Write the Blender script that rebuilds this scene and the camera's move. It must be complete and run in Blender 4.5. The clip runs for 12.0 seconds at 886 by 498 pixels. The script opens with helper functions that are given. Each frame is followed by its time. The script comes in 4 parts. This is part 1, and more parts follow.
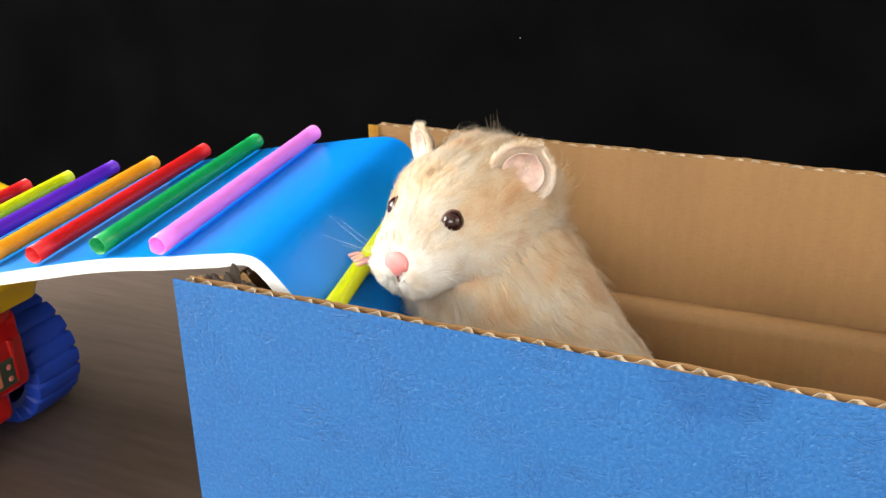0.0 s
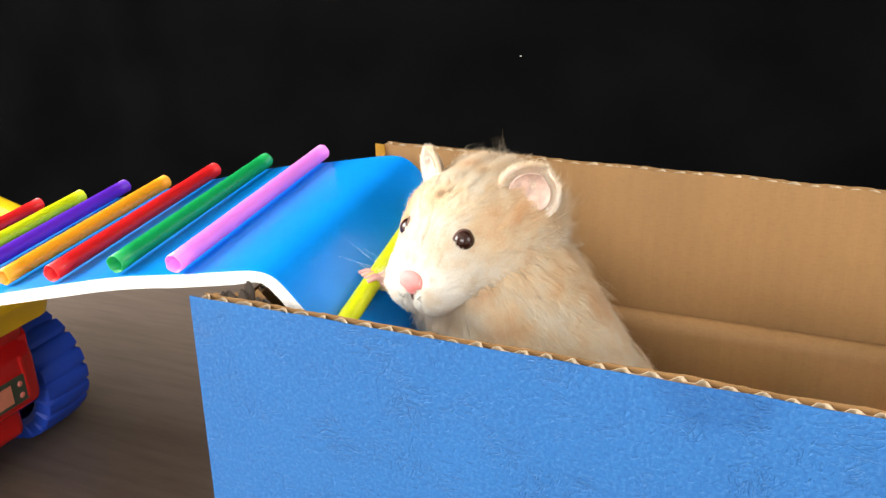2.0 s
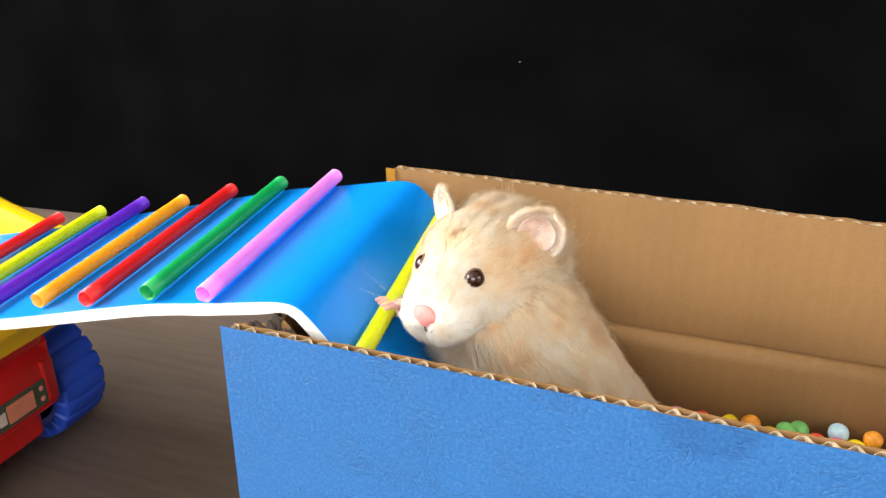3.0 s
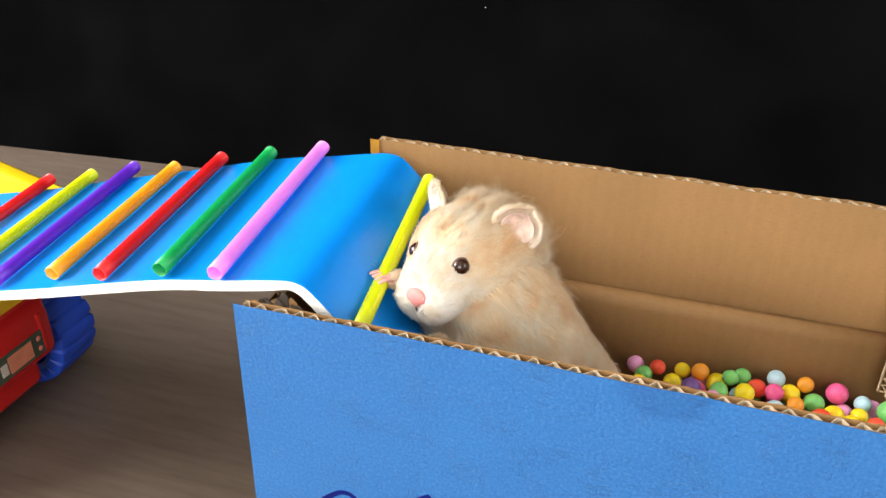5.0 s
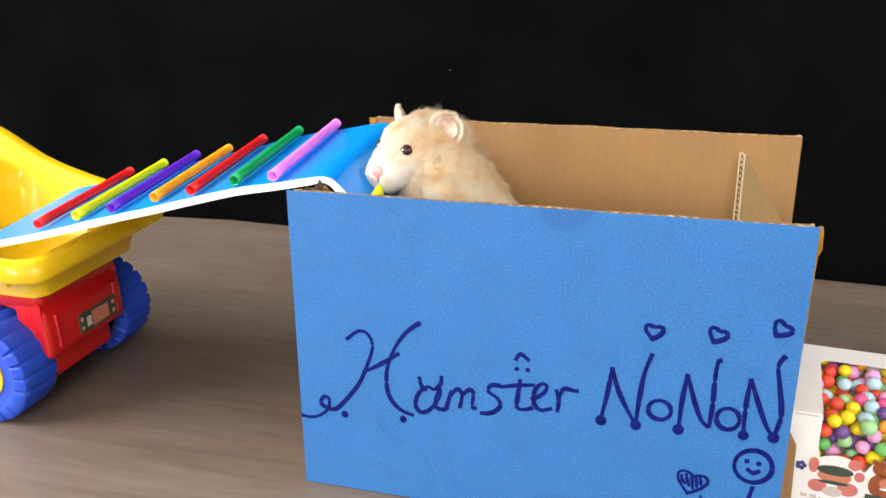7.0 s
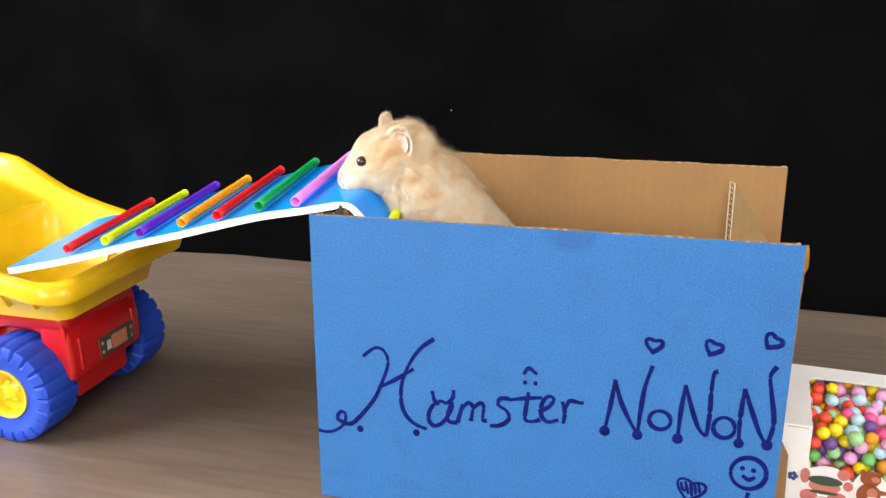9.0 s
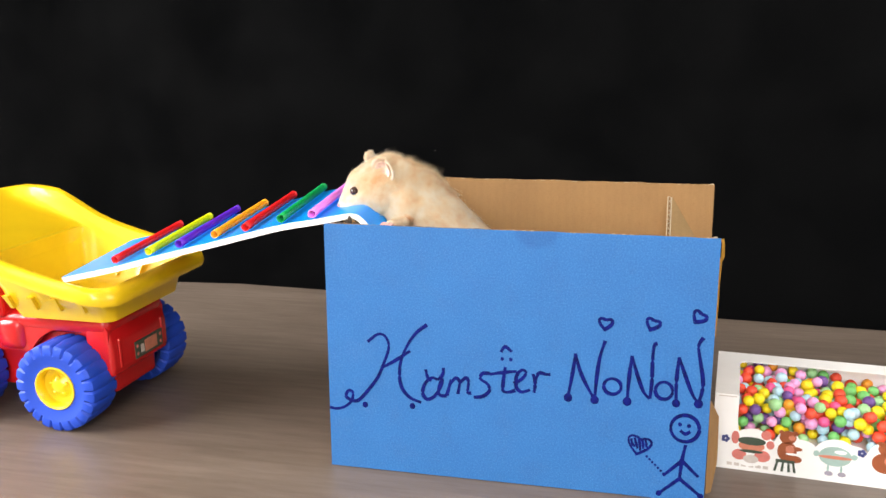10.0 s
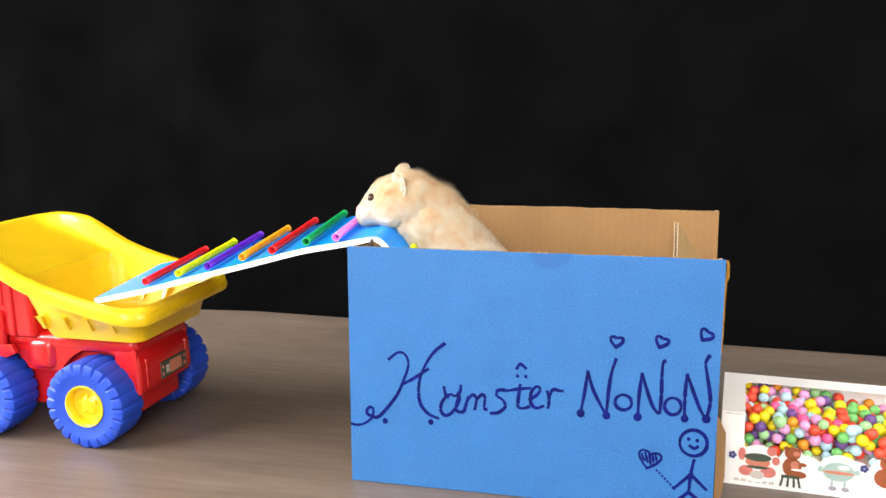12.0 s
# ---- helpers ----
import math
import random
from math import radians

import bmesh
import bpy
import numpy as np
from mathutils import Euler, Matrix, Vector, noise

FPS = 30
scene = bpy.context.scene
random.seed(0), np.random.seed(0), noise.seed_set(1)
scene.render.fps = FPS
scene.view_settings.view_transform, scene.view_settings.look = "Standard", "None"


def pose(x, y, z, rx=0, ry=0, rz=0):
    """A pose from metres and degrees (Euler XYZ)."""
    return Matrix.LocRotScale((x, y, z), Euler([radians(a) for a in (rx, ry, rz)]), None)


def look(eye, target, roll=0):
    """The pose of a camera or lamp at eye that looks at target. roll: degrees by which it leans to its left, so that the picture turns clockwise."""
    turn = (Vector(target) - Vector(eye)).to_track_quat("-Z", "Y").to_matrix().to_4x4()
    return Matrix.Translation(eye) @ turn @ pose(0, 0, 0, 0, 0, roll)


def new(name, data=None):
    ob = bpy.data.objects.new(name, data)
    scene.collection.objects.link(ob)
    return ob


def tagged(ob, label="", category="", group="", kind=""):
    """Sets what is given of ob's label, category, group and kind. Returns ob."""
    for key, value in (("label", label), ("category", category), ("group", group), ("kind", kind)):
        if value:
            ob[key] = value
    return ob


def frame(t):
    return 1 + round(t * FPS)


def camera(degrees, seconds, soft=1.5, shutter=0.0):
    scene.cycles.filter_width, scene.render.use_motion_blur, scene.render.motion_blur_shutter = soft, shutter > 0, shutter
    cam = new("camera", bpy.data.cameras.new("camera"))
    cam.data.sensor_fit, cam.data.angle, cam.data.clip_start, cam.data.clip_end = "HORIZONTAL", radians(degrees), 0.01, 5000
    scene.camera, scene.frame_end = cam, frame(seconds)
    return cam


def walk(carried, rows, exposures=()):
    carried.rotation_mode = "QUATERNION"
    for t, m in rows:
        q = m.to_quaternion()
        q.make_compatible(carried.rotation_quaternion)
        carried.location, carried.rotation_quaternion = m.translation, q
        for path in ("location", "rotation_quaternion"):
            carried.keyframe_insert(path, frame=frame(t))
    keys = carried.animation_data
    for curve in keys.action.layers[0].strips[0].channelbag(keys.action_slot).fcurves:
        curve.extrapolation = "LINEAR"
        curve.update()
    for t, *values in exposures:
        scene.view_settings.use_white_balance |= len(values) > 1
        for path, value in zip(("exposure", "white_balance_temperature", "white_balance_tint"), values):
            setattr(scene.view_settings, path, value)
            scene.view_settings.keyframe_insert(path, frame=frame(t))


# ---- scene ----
cam = camera(54.4, 12.0)
PATH = [
    (0, (0.028, 0.053, 0.323), (-0.66, 1.754, -0.473), -0.8),
    (0.5, (0.03, 0.051, 0.323), (-0.655, 1.756, -0.467), -1.0),
    (1, (0.027, 0.044, 0.326), (-0.657, 1.753, -0.456), -0.9),
    (1.5, (0.027, 0.044, 0.328), (-0.661, 1.757, -0.441), -0.9),
    (2, (0.028, 0.045, 0.327), (-0.663, 1.759, -0.438), -1.1),
    (2.5, (0.027, 0.042, 0.328), (-0.656, 1.756, -0.443), -1.0),
    (2.7, (0.027, 0.038, 0.337), (-0.653, 1.749, -0.444), -0.9),
    (4.3, (0.02, 0.01, 0.389), (-0.548, 1.657, -0.592), -0.2),
    (4.5, (0.02, 0.01, 0.391), (-0.535, 1.659, -0.594), -0.0),
    (5, (0.02, 0.009, 0.393), (-0.516, 1.658, -0.605), 0.2),
    (5.5, (0.027, -0.011, 0.385), (-0.51, 1.653, -0.587), 0.2),
    (6, (0.047, -0.067, 0.362), (-0.495, 1.646, -0.518), -0.4),
    (6.5, (0.072, -0.143, 0.352), (-0.458, 1.623, -0.423), -1.1),
    (6.7, (0.083, -0.168, 0.352), (-0.45, 1.611, -0.391), -1.3),
    (8.3, (0.081, -0.23, 0.35), (-0.433, 1.604, -0.262), -1.2),
    (8.5, (0.078, -0.226, 0.35), (-0.441, 1.606, -0.26), -1.1),
    (9, (0.078, -0.237, 0.349), (-0.43, 1.601, -0.253), -0.9),
    (9.5, (0.093, -0.303, 0.351), (-0.399, 1.557, -0.196), -0.9),
    (10, (0.103, -0.363, 0.345), (-0.366, 1.522, -0.132), -1.1),
    (10.5, (0.109, -0.396, 0.341), (-0.353, 1.502, -0.087), -1.1),
    (11, (0.104, -0.406, 0.34), (-0.361, 1.499, -0.053), -0.9),
    (11.5, (0.103, -0.404, 0.341), (-0.368, 1.501, -0.047), -1.1),
    (12, (0.1, -0.4, 0.341), (-0.38, 1.502, -0.052), -1.0),
]
walk(cam, [(t, look(eye, target, roll)) for t, eye, target, roll in PATH], exposures=[(0.0, -0.42), (1.2, -0.30), (2.2, -0.24), (2.7, -0.24), (4.5, -0.28), (5.5, -0.28), (6.7, -0.22), (9.0, -0.32), (9.6, -0.30), (10.5, -0.15), (12.0, -0.08)])


# ---- world, sun, windows, exposure ----
world = bpy.data.worlds.new("world")
scene.world = world
world.use_nodes = True
sky = world.node_tree.nodes.new("ShaderNodeTexSky")
sky.sky_type, sky.sun_disc = "NISHITA", False
sky.sun_elevation, sky.sun_rotation = radians(38), radians(-100)
world.node_tree.links.new(sky.outputs[0], world.node_tree.nodes["Background"].inputs[0])
world.node_tree.nodes["Background"].inputs[1].default_value = 0.1
scene.view_settings.exposure = 0.0


def window_light(name, eye, target, wide, high, watts, colour):
    data = bpy.data.lights.new(name, "AREA")
    data.shape, data.size, data.size_y, data.energy, data.color = "RECTANGLE", wide, high, watts, colour
    ob = new(name, data)
    ob.matrix_world = look(eye, target)
    return ob


window_light("daylight_left_window", (-1.93, -0.35, 1.08), (0.0, 0.2, 0.1), 1.5, 1.1, 138, (1.0, 0.97, 0.93))
window_light("daylight_front_window", (0.25, -2.03, 1.12), (0.0, 0.3, 0.1), 1.6, 1.0, 62, (1.0, 0.97, 0.94))
# Added fill from the right, no known window there; lifts the darker right side.
window_light("daylight_right_window", (2.13, 0.1, 1.1), (0.3, 0.3, 0.05), 1.2, 1.0, 28, (1.0, 0.97, 0.94))


# ---- materials ----
def nodes_of(name):
    m = bpy.data.materials.new(name)
    m.use_nodes = True
    return m, m.node_tree.nodes, m.node_tree.links, m.node_tree.nodes["Principled BSDF"]


def coords(n, l, scale, kind="Object"):
    tc, mp = n.new("ShaderNodeTexCoord"), n.new("ShaderNodeMapping")
    mp.inputs["Scale"].default_value = scale
    l.new(tc.outputs[kind], mp.inputs[0])
    return mp.outputs[0]


def noise_of(n, l, at, scale, detail=4, rough=0.55):
    t = n.new("ShaderNodeTexNoise")
    t.inputs["Scale"].default_value, t.inputs["Detail"].default_value, t.inputs["Roughness"].default_value = scale, detail, rough
    l.new(at, t.inputs["Vector"])
    return t.outputs[0]


def ramp_of(n, l, fac, stops):
    r = n.new("ShaderNodeValToRGB")
    el = r.color_ramp.elements
    while len(el) < len(stops):
        el.new(0.5)
    for e, (p, c) in zip(el, stops):
        e.position, e.color = p, (*c, 1)
    l.new(fac, r.inputs[0])
    return r.outputs[0]


def bump_of(n, l, height, bs, strength, distance):
    b = n.new("ShaderNodeBump")
    b.inputs["Strength"].default_value, b.inputs["Distance"].default_value = strength, distance
    l.new(height, b.inputs["Height"])
    l.new(b.outputs[0], bs.inputs["Normal"])


def mix_of(n, l, a, b, fac, mode="MIX"):
    m = n.new("ShaderNodeMix")
    m.data_type, m.blend_type = "RGBA", mode
    for sock, v in ((m.inputs[0], fac), (m.inputs[6], a), (m.inputs[7], b)):
        if hasattr(v, "links"):
            l.new(v, sock)
        else:
            sock.default_value = v if isinstance(v, float) else (*v, 1)
    return m.outputs[2]


def plain(name, colour, rough=0.5, var=0.12, scale=120, bump=0.0, coat=0.0, metal=0.0, transmit=0.0):
    """Paint, plastic, paper: a colour with soft mottling and fine relief."""
    m, n, l, bs = nodes_of(name)
    at = coords(n, l, (1, 1, 1))
    f = noise_of(n, l, at, scale)
    dark = tuple(c * (1 - var) for c in colour)
    lite = tuple(min(1, c * (1 + var * 0.6)) for c in colour)
    l.new(ramp_of(n, l, f, [(0.3, dark), (0.7, lite)]), bs.inputs["Base Color"])
    bs.inputs["Roughness"].default_value, bs.inputs["Metallic"].default_value = rough, metal
    bs.inputs["Coat Weight"].default_value = coat
    if transmit:
        bs.inputs["Subsurface Weight"].default_value = transmit
        bs.inputs["Subsurface Radius"].default_value = (0.004, 0.003, 0.003)
        bs.inputs["Subsurface Scale"].default_value = 1.0
    if bump:
        bump_of(n, l, noise_of(n, l, at, scale * 5), bs, bump, 0.0004)
    return m


def table_wood():
    m, n, l, bs = nodes_of("table_wood")
    at = coords(n, l, (2.2, 26, 26))
    grain = noise_of(n, l, at, 6, 8, 0.65)
    broad = noise_of(n, l, coords(n, l, (1.2, 7, 7)), 2.5, 3)
    fine = noise_of(n, l, coords(n, l, (9, 160, 160)), 9, 3)
    c1 = ramp_of(n, l, grain, [(0.25, (0.128, 0.096, 0.076)), (0.5, (0.165, 0.128, 0.103)), (0.75, (0.196, 0.156, 0.128))])
    c2 = ramp_of(n, l, broad, [(0.3, (0.72, 0.70, 0.68)), (0.7, (1.0, 1.0, 1.0))])
    c3 = ramp_of(n, l, fine, [(0.35, (0.82, 0.80, 0.78)), (0.6, (1, 1, 1))])
    l.new(mix_of(n, l, mix_of(n, l, c1, c2, 1.0, "MULTIPLY"), c3, 0.45, "MULTIPLY"), bs.inputs["Base Color"])
    l.new(ramp_of(n, l, grain, [(0.2, (0.44, 0.44, 0.44)), (0.8, (0.32, 0.32, 0.32))]), bs.inputs["Roughness"])
    bump_of(n, l, fine, bs, 0.15, 0.0004)
    return m


def black_cloth():
    m, n, l, bs = nodes_of("black_cloth")
    f = noise_of(n, l, coords(n, l, (1, 1, 1)), 9, 5)
    l.new(ramp_of(n, l, f, [(0.3, (0.0020, 0.0021, 0.0023)), (0.7, (0.0038, 0.0039, 0.0041))]), bs.inputs["Base Color"])
    bs.inputs["Roughness"].default_value, bs.inputs["Specular IOR Level"].default_value = 1.0, 0.0
    bump_of(n, l, noise_of(n, l, coords(n, l, (1, 1, 1)), 900, 2), bs, 0.3, 0.0005)
    return m


def kraft(name, colour):
    m, n, l, bs = nodes_of(name)
    at = coords(n, l, (1, 1, 1))
    f1, f2 = noise_of(n, l, at, 14, 5), noise_of(n, l, coords(n, l, (300, 300, 40)), 3, 4)
    stripes = n.new("ShaderNodeTexWave")
    stripes.inputs["Scale"].default_value, stripes.inputs["Distortion"].default_value = 45.0, 0.6
    l.new(at, stripes.inputs["Vector"])
    a = ramp_of(n, l, f1, [(0.3, tuple(c * 0.86 for c in colour)), (0.7, tuple(c * 1.08 for c in colour))])
    b = ramp_of(n, l, f2, [(0.3, (0.86, 0.84, 0.8)), (0.65, (1, 1, 1))])
    s = ramp_of(n, l, stripes.outputs[1], [(0.0, (0.95, 0.95, 0.95)), (1.0, (1, 1, 1))])
    fibre = ramp_of(n, l, noise_of(n, l, coords(n, l, (60, 60, 210)), 5, 5, 0.7), [(0.30, (0.80, 0.78, 0.74)), (0.52, (1, 1, 1))])
    a = mix_of(n, l, a, fibre, 0.6, "MULTIPLY")
    l.new(mix_of(n, l, mix_of(n, l, a, b, 0.40, "MULTIPLY"), s, 0.6, "MULTIPLY"), bs.inputs["Base Color"])
    bs.inputs["Roughness"].default_value = 0.72
    bump_of(n, l, f2, bs, 0.2, 0.0003)
    return m


def leather_paper():
    """Blue cover paper with an embossed leather grain and one round darker mark at its upper edge."""
    m, n, l, bs = nodes_of("blue_cover_paper")
    at = coords(n, l, (1, 1, 1))
    fleck = noise_of(n, l, at, 780, 4, 0.65)
    cloud = noise_of(n, l, at, 26, 4)
    a = ramp_of(n, l, fleck, [(0.30, (0.019, 0.116, 0.345)), (0.52, (0.029, 0.152, 0.415)), (0.72, (0.066, 0.212, 0.480))])
    b = ramp_of(n, l, cloud, [(0.3, (0.90, 0.91, 0.93)), (0.7, (1, 1, 1))])
    d = n.new("ShaderNodeVectorMath")
    d.operation = "DISTANCE"
    d.inputs[1].default_value = (0.021, 0.0, 0.211)
    l.new(at, d.inputs[0])
    spot = ramp_of(n, l, d.outputs["Value"], [(0.0155, (0.80, 0.84, 0.88)), (0.0175, (1, 1, 1))])
    l.new(mix_of(n, l, mix_of(n, l, a, b, 1.0, "MULTIPLY"), spot, 1.0, "MULTIPLY"), bs.inputs["Base Color"])
    bs.inputs["Roughness"].default_value, bs.inputs["Specular IOR Level"].default_value = 0.46, 0.38

    def creases(scale, width, patch_scale, seed):
        """Short winding furrows along the middle value of a stretched noise, kept to patches."""
        mp = n.new("ShaderNodeMapping")
        mp.inputs["Scale"].default_value = scale
        mp.inputs["Location"].default_value = (seed, seed, seed)
        l.new(at, mp.inputs[0])
        t = n.new("ShaderNodeTexNoise")
        t.inputs["Scale"].default_value, t.inputs["Detail"].default_value, t.inputs["Distortion"].default_value = 1.0, 2.0, 0.9
        l.new(mp.outputs[0], t.inputs["Vector"])
        line = ramp_of(n, l, t.outputs[0], [(0.5 - width, (1, 1, 1)), (0.5, (0, 0, 0)), (0.5 + width, (1, 1, 1))])
        mp2 = n.new("ShaderNodeMapping")
        mp2.inputs["Location"].default_value = (seed * 3, 0, seed)
        l.new(at, mp2.inputs[0])
        where = ramp_of(n, l, noise_of(n, l, mp2.outputs[0], patch_scale, 3), [(0.50, (0, 0, 0)), (0.64, (1, 1, 1))])
        return mix_of(n, l, (1.0, 1.0, 1.0), line, where)

    along = creases((150, 150, 420), 0.035, 55, 1.3)
    upright = creases((430, 430, 170), 0.035, 48, 4.7)
    pits = ramp_of(n, l, noise_of(n, l, at, 560, 3, 0.6), [(0.30, (0.15, 0.15, 0.15)), (0.46, (1, 1, 1))])
    relief = mix_of(n, l, mix_of(n, l, along, upright, 1.0, "MULTIPLY"), pits, 0.8, "MULTIPLY")
    bump_of(n, l, mix_of(n, l, relief, fleck, 0.25), bs, 0.85, 0.0004)
    return m


def fur_material(name, tint):
    """Cream fur, with ginger patches over the back and white towards the belly and muzzle."""
    m, n, l, bs = nodes_of(name)
    at = coords(n, l, (1, 1, 1))
    patch = noise_of(n, l, at, 70, 4)
    strand = noise_of(n, l, at, 1500, 2)
    sep = n.new("ShaderNodeSeparateXYZ")
    l.new(at, sep.inputs[0])
    up = n.new("ShaderNodeMapRange")
    up.inputs[1].default_value, up.inputs[2].default_value = tint[0], tint[1]
    l.new(sep.outputs[2], up.inputs[0])
    front = n.new("ShaderNodeMapRange")
    front.inputs[1].default_value, front.inputs[2].default_value = tint[2], tint[3]
    l.new(sep.outputs[0], front.inputs[0])
    cream = ramp_of(n, l, patch, [(0.34, (0.93, 0.86, 0.73)), (0.52, (0.92, 0.78, 0.57)), (0.70, (0.86, 0.60, 0.35))])
    white = (0.94, 0.92, 0.87)
    c = mix_of(n, l, white, cream, up.outputs[0])
    c = mix_of(n, l, white, c, front.outputs[0])
    s = ramp_of(n, l, strand, [(0.3, (0.89, 0.86, 0.81)), (0.65, (1, 1, 1))])
    c = mix_of(n, l, c, s, 0.8, "MULTIPLY")
    tuft = ramp_of(n, l, noise_of(n, l, at, 190, 3), [(0.36, (0.94, 0.87, 0.77)), (0.55, (1, 1, 1))])
    c = mix_of(n, l, c, tuft, 0.8, "MULTIPLY")
    l.new(c, bs.inputs["Base Color"])
    bs.inputs["Roughness"].default_value, bs.inputs["Specular IOR Level"].default_value = 0.75, 0.25
    bs.inputs["Sheen Weight"].default_value = 0.15
    tr, mx = n.new("ShaderNodeBsdfTranslucent"), n.new("ShaderNodeMixShader")
    l.new(c, tr.inputs[0])
    mx.inputs[0].default_value = 0.42
    l.new(bs.outputs[0], mx.inputs[1])
    l.new(tr.outputs[0], mx.inputs[2])
    l.new(mx.outputs[0], n["Material Output"].inputs[0])
    return m


def ball_material(name, island):
    """Chalky coated balls whose colour differs from one to the next."""
    m, n, l, bs = nodes_of(name)
    info = n.new("ShaderNodeNewGeometry" if island else "ShaderNodeObjectInfo")
    cols = [(0.0, (0.88, 0.085, 0.04)), (0.17, (0.96, 0.76, 0.015)), (0.40, (0.19, 0.58, 0.16)), (0.52, (0.40, 0.74, 0.34)), (0.61, (0.92, 0.12, 0.34)),
            (0.70, (0.94, 0.42, 0.76)), (0.82, (0.52, 0.78, 0.92)), (0.915, (0.92, 0.36, 0.03)), (0.97, (0.17, 0.08, 0.32))]
    r = ramp_of(n, l, info.outputs["Random Per Island" if island else "Random"], cols)
    r.node.color_ramp.interpolation = "CONSTANT"
    f = noise_of(n, l, coords(n, l, (1, 1, 1)), 380, 3)
    l.new(mix_of(n, l, r, ramp_of(n, l, f, [(0.35, (0.85, 0.85, 0.85)), (0.6, (1, 1, 1))]), 1.0, "MULTIPLY"), bs.inputs["Base Color"])
    bs.inputs["Roughness"].default_value = 0.45
    bump_of(n, l, f, bs, 0.15, 0.0003)
    return m


WOOD, CLOTH, BLUE_PAPER = table_wood(), black_cloth(), leather_paper()
KRAFT = kraft("kraft_board", (0.282, 0.152, 0.054))
# Kraft darkened to near black: the shade under the ramp's fold, put into colour.
TORN_SHADED = kraft("torn_board_shaded", (0.050, 0.036, 0.026))
KRAFT_DULL = kraft("kraft_inside", (0.325, 0.205, 0.085))
FLUTE = kraft("kraft_flute", (0.47, 0.37, 0.25))
WHITE_FOAM = plain("white_foam_board", (0.84, 0.83, 0.80), 0.7, 0.08, 240, 0.3)
RAMP_BLUE = plain("glossy_blue_card", (0.001, 0.24, 0.80), 0.33, 0.06, 40, 0.02)
INK = plain("blue_marker_ink", (0.004, 0.008, 0.128), 0.6, 0.55, 160)
INK.node_tree.nodes["Principled BSDF"].inputs["Specular IOR Level"].default_value = 0.12
YELLOW = plain("yellow_plastic", (0.83, 0.55, 0.010), 0.28, 0.04, 30, 0.02, 0.3)
RED = plain("red_plastic", (0.56, 0.010, 0.012), 0.25, 0.06, 30, 0.02, 0.3)
TYRE_BLUE = plain("blue_tyre_plastic", (0.010, 0.060, 0.50), 0.55, 0.10, 60, 0.06)
BLUE = plain("blue_plastic", (0.010, 0.050, 0.47), 0.34, 0.08, 40, 0.03)
WHITE_CARD = plain("white_card", (0.92, 0.91, 0.90), 0.4, 0.03, 60)
TAPE = plain("amber_packing_tape", (0.62, 0.33, 0.05), 0.25, 0.15, 60)
WALL_PAINT = plain("wall_paint", (0.72, 0.70, 0.66), 0.8, 0.05, 6, 0.1)
FLOOR_MAT = plain("room_floor", (0.25, 0.19, 0.14), 0.5, 0.15, 12)
PINK = plain("pink_skin", (0.80, 0.42, 0.38), 0.5, 0.12, 300, 0.1, 0, 0, 0.2)
NOSE_PINK = plain("nose_pink", (0.80, 0.27, 0.25), 0.62, 0.12, 400, 0.2, 0, 0, 0.2)
EYE = plain("dark_eye", (0.030, 0.010, 0.006), 0.16, 0.3, 200, 0, 0.0)
LID = plain("eye_rim", (0.16, 0.085, 0.065), 0.6, 0.2, 300)
WHISKER = plain("whisker", (0.75, 0.72, 0.68), 0.4)
FUR_HEAD = fur_material("head_fur", (-0.016, 0.004, 0.030, 0.012))
FUR_BODY = fur_material("body_fur", (-0.024, 0.020, -0.085, 0.020))
FUR_LEG = fur_material("leg_fur", (-0.02, 0.01, -1.0, -0.9))
FUR_EAR = fur_material("ear_fur", (-0.01, 0.02, -1.0, -0.9))
CANDY, CANDY_HEAP = ball_material("candy_coating", False), ball_material("candy_coating_heap", True)
GREY_INK = plain("grey_print", (0.62, 0.56, 0.52), 0.5)
DARK_LABEL = plain("dark_label", (0.05, 0.075, 0.05), 0.4)
SALMON = plain("salmon_label", (0.62, 0.22, 0.14), 0.4)
BROWN_PRINT = plain("brown_print", (0.32, 0.085, 0.03), 0.45)
TEAL_PRINT = plain("grey_green_print", (0.36, 0.50, 0.46), 0.45)
CORAL_PRINT = plain("coral_print", (0.66, 0.20, 0.17), 0.45)
BOOT_PRINT = plain("mauve_print", (0.34, 0.31, 0.38), 0.45)
NAVY_PRINT = plain("navy_print", (0.06, 0.07, 0.22), 0.45)
STRAW_COLOURS = {
    "red": (0.74, 0.012, 0.014), "lime": (0.66, 0.74, 0.005), "purple": (0.115, 0.02, 0.52), "orange": (0.92, 0.36, 0.012),
    "green": (0.004, 0.33, 0.075), "pink": (0.90, 0.24, 0.86)}
STRAW = {k: plain(k + "_straw", c, 0.36, 0.05, 60, 0.02, 0, 0, 0.12) for k, c in STRAW_COLOURS.items()}


# ---- mesh helpers ----
def finish(name, bm, material, smooth=False):
    me = bpy.data.meshes.new(name)
    bm.to_mesh(me)
    bm.free()
    me.materials.append(material)
    if smooth:
        me.shade_smooth()
    return me


def part(name, bm, material, parent=None, label="", smooth=False):
    ob = new(name, finish(name, bm, material, smooth))
    ob.parent = parent
    if label:
        ob["label"] = label
    return ob


def thing(name, label, category, m=None, group="", kind=""):
    ob = new(name)
    ob.empty_display_size = 0.02
    if m is not None:
        ob.matrix_basis = m
    return tagged(ob, label, category, group, kind)


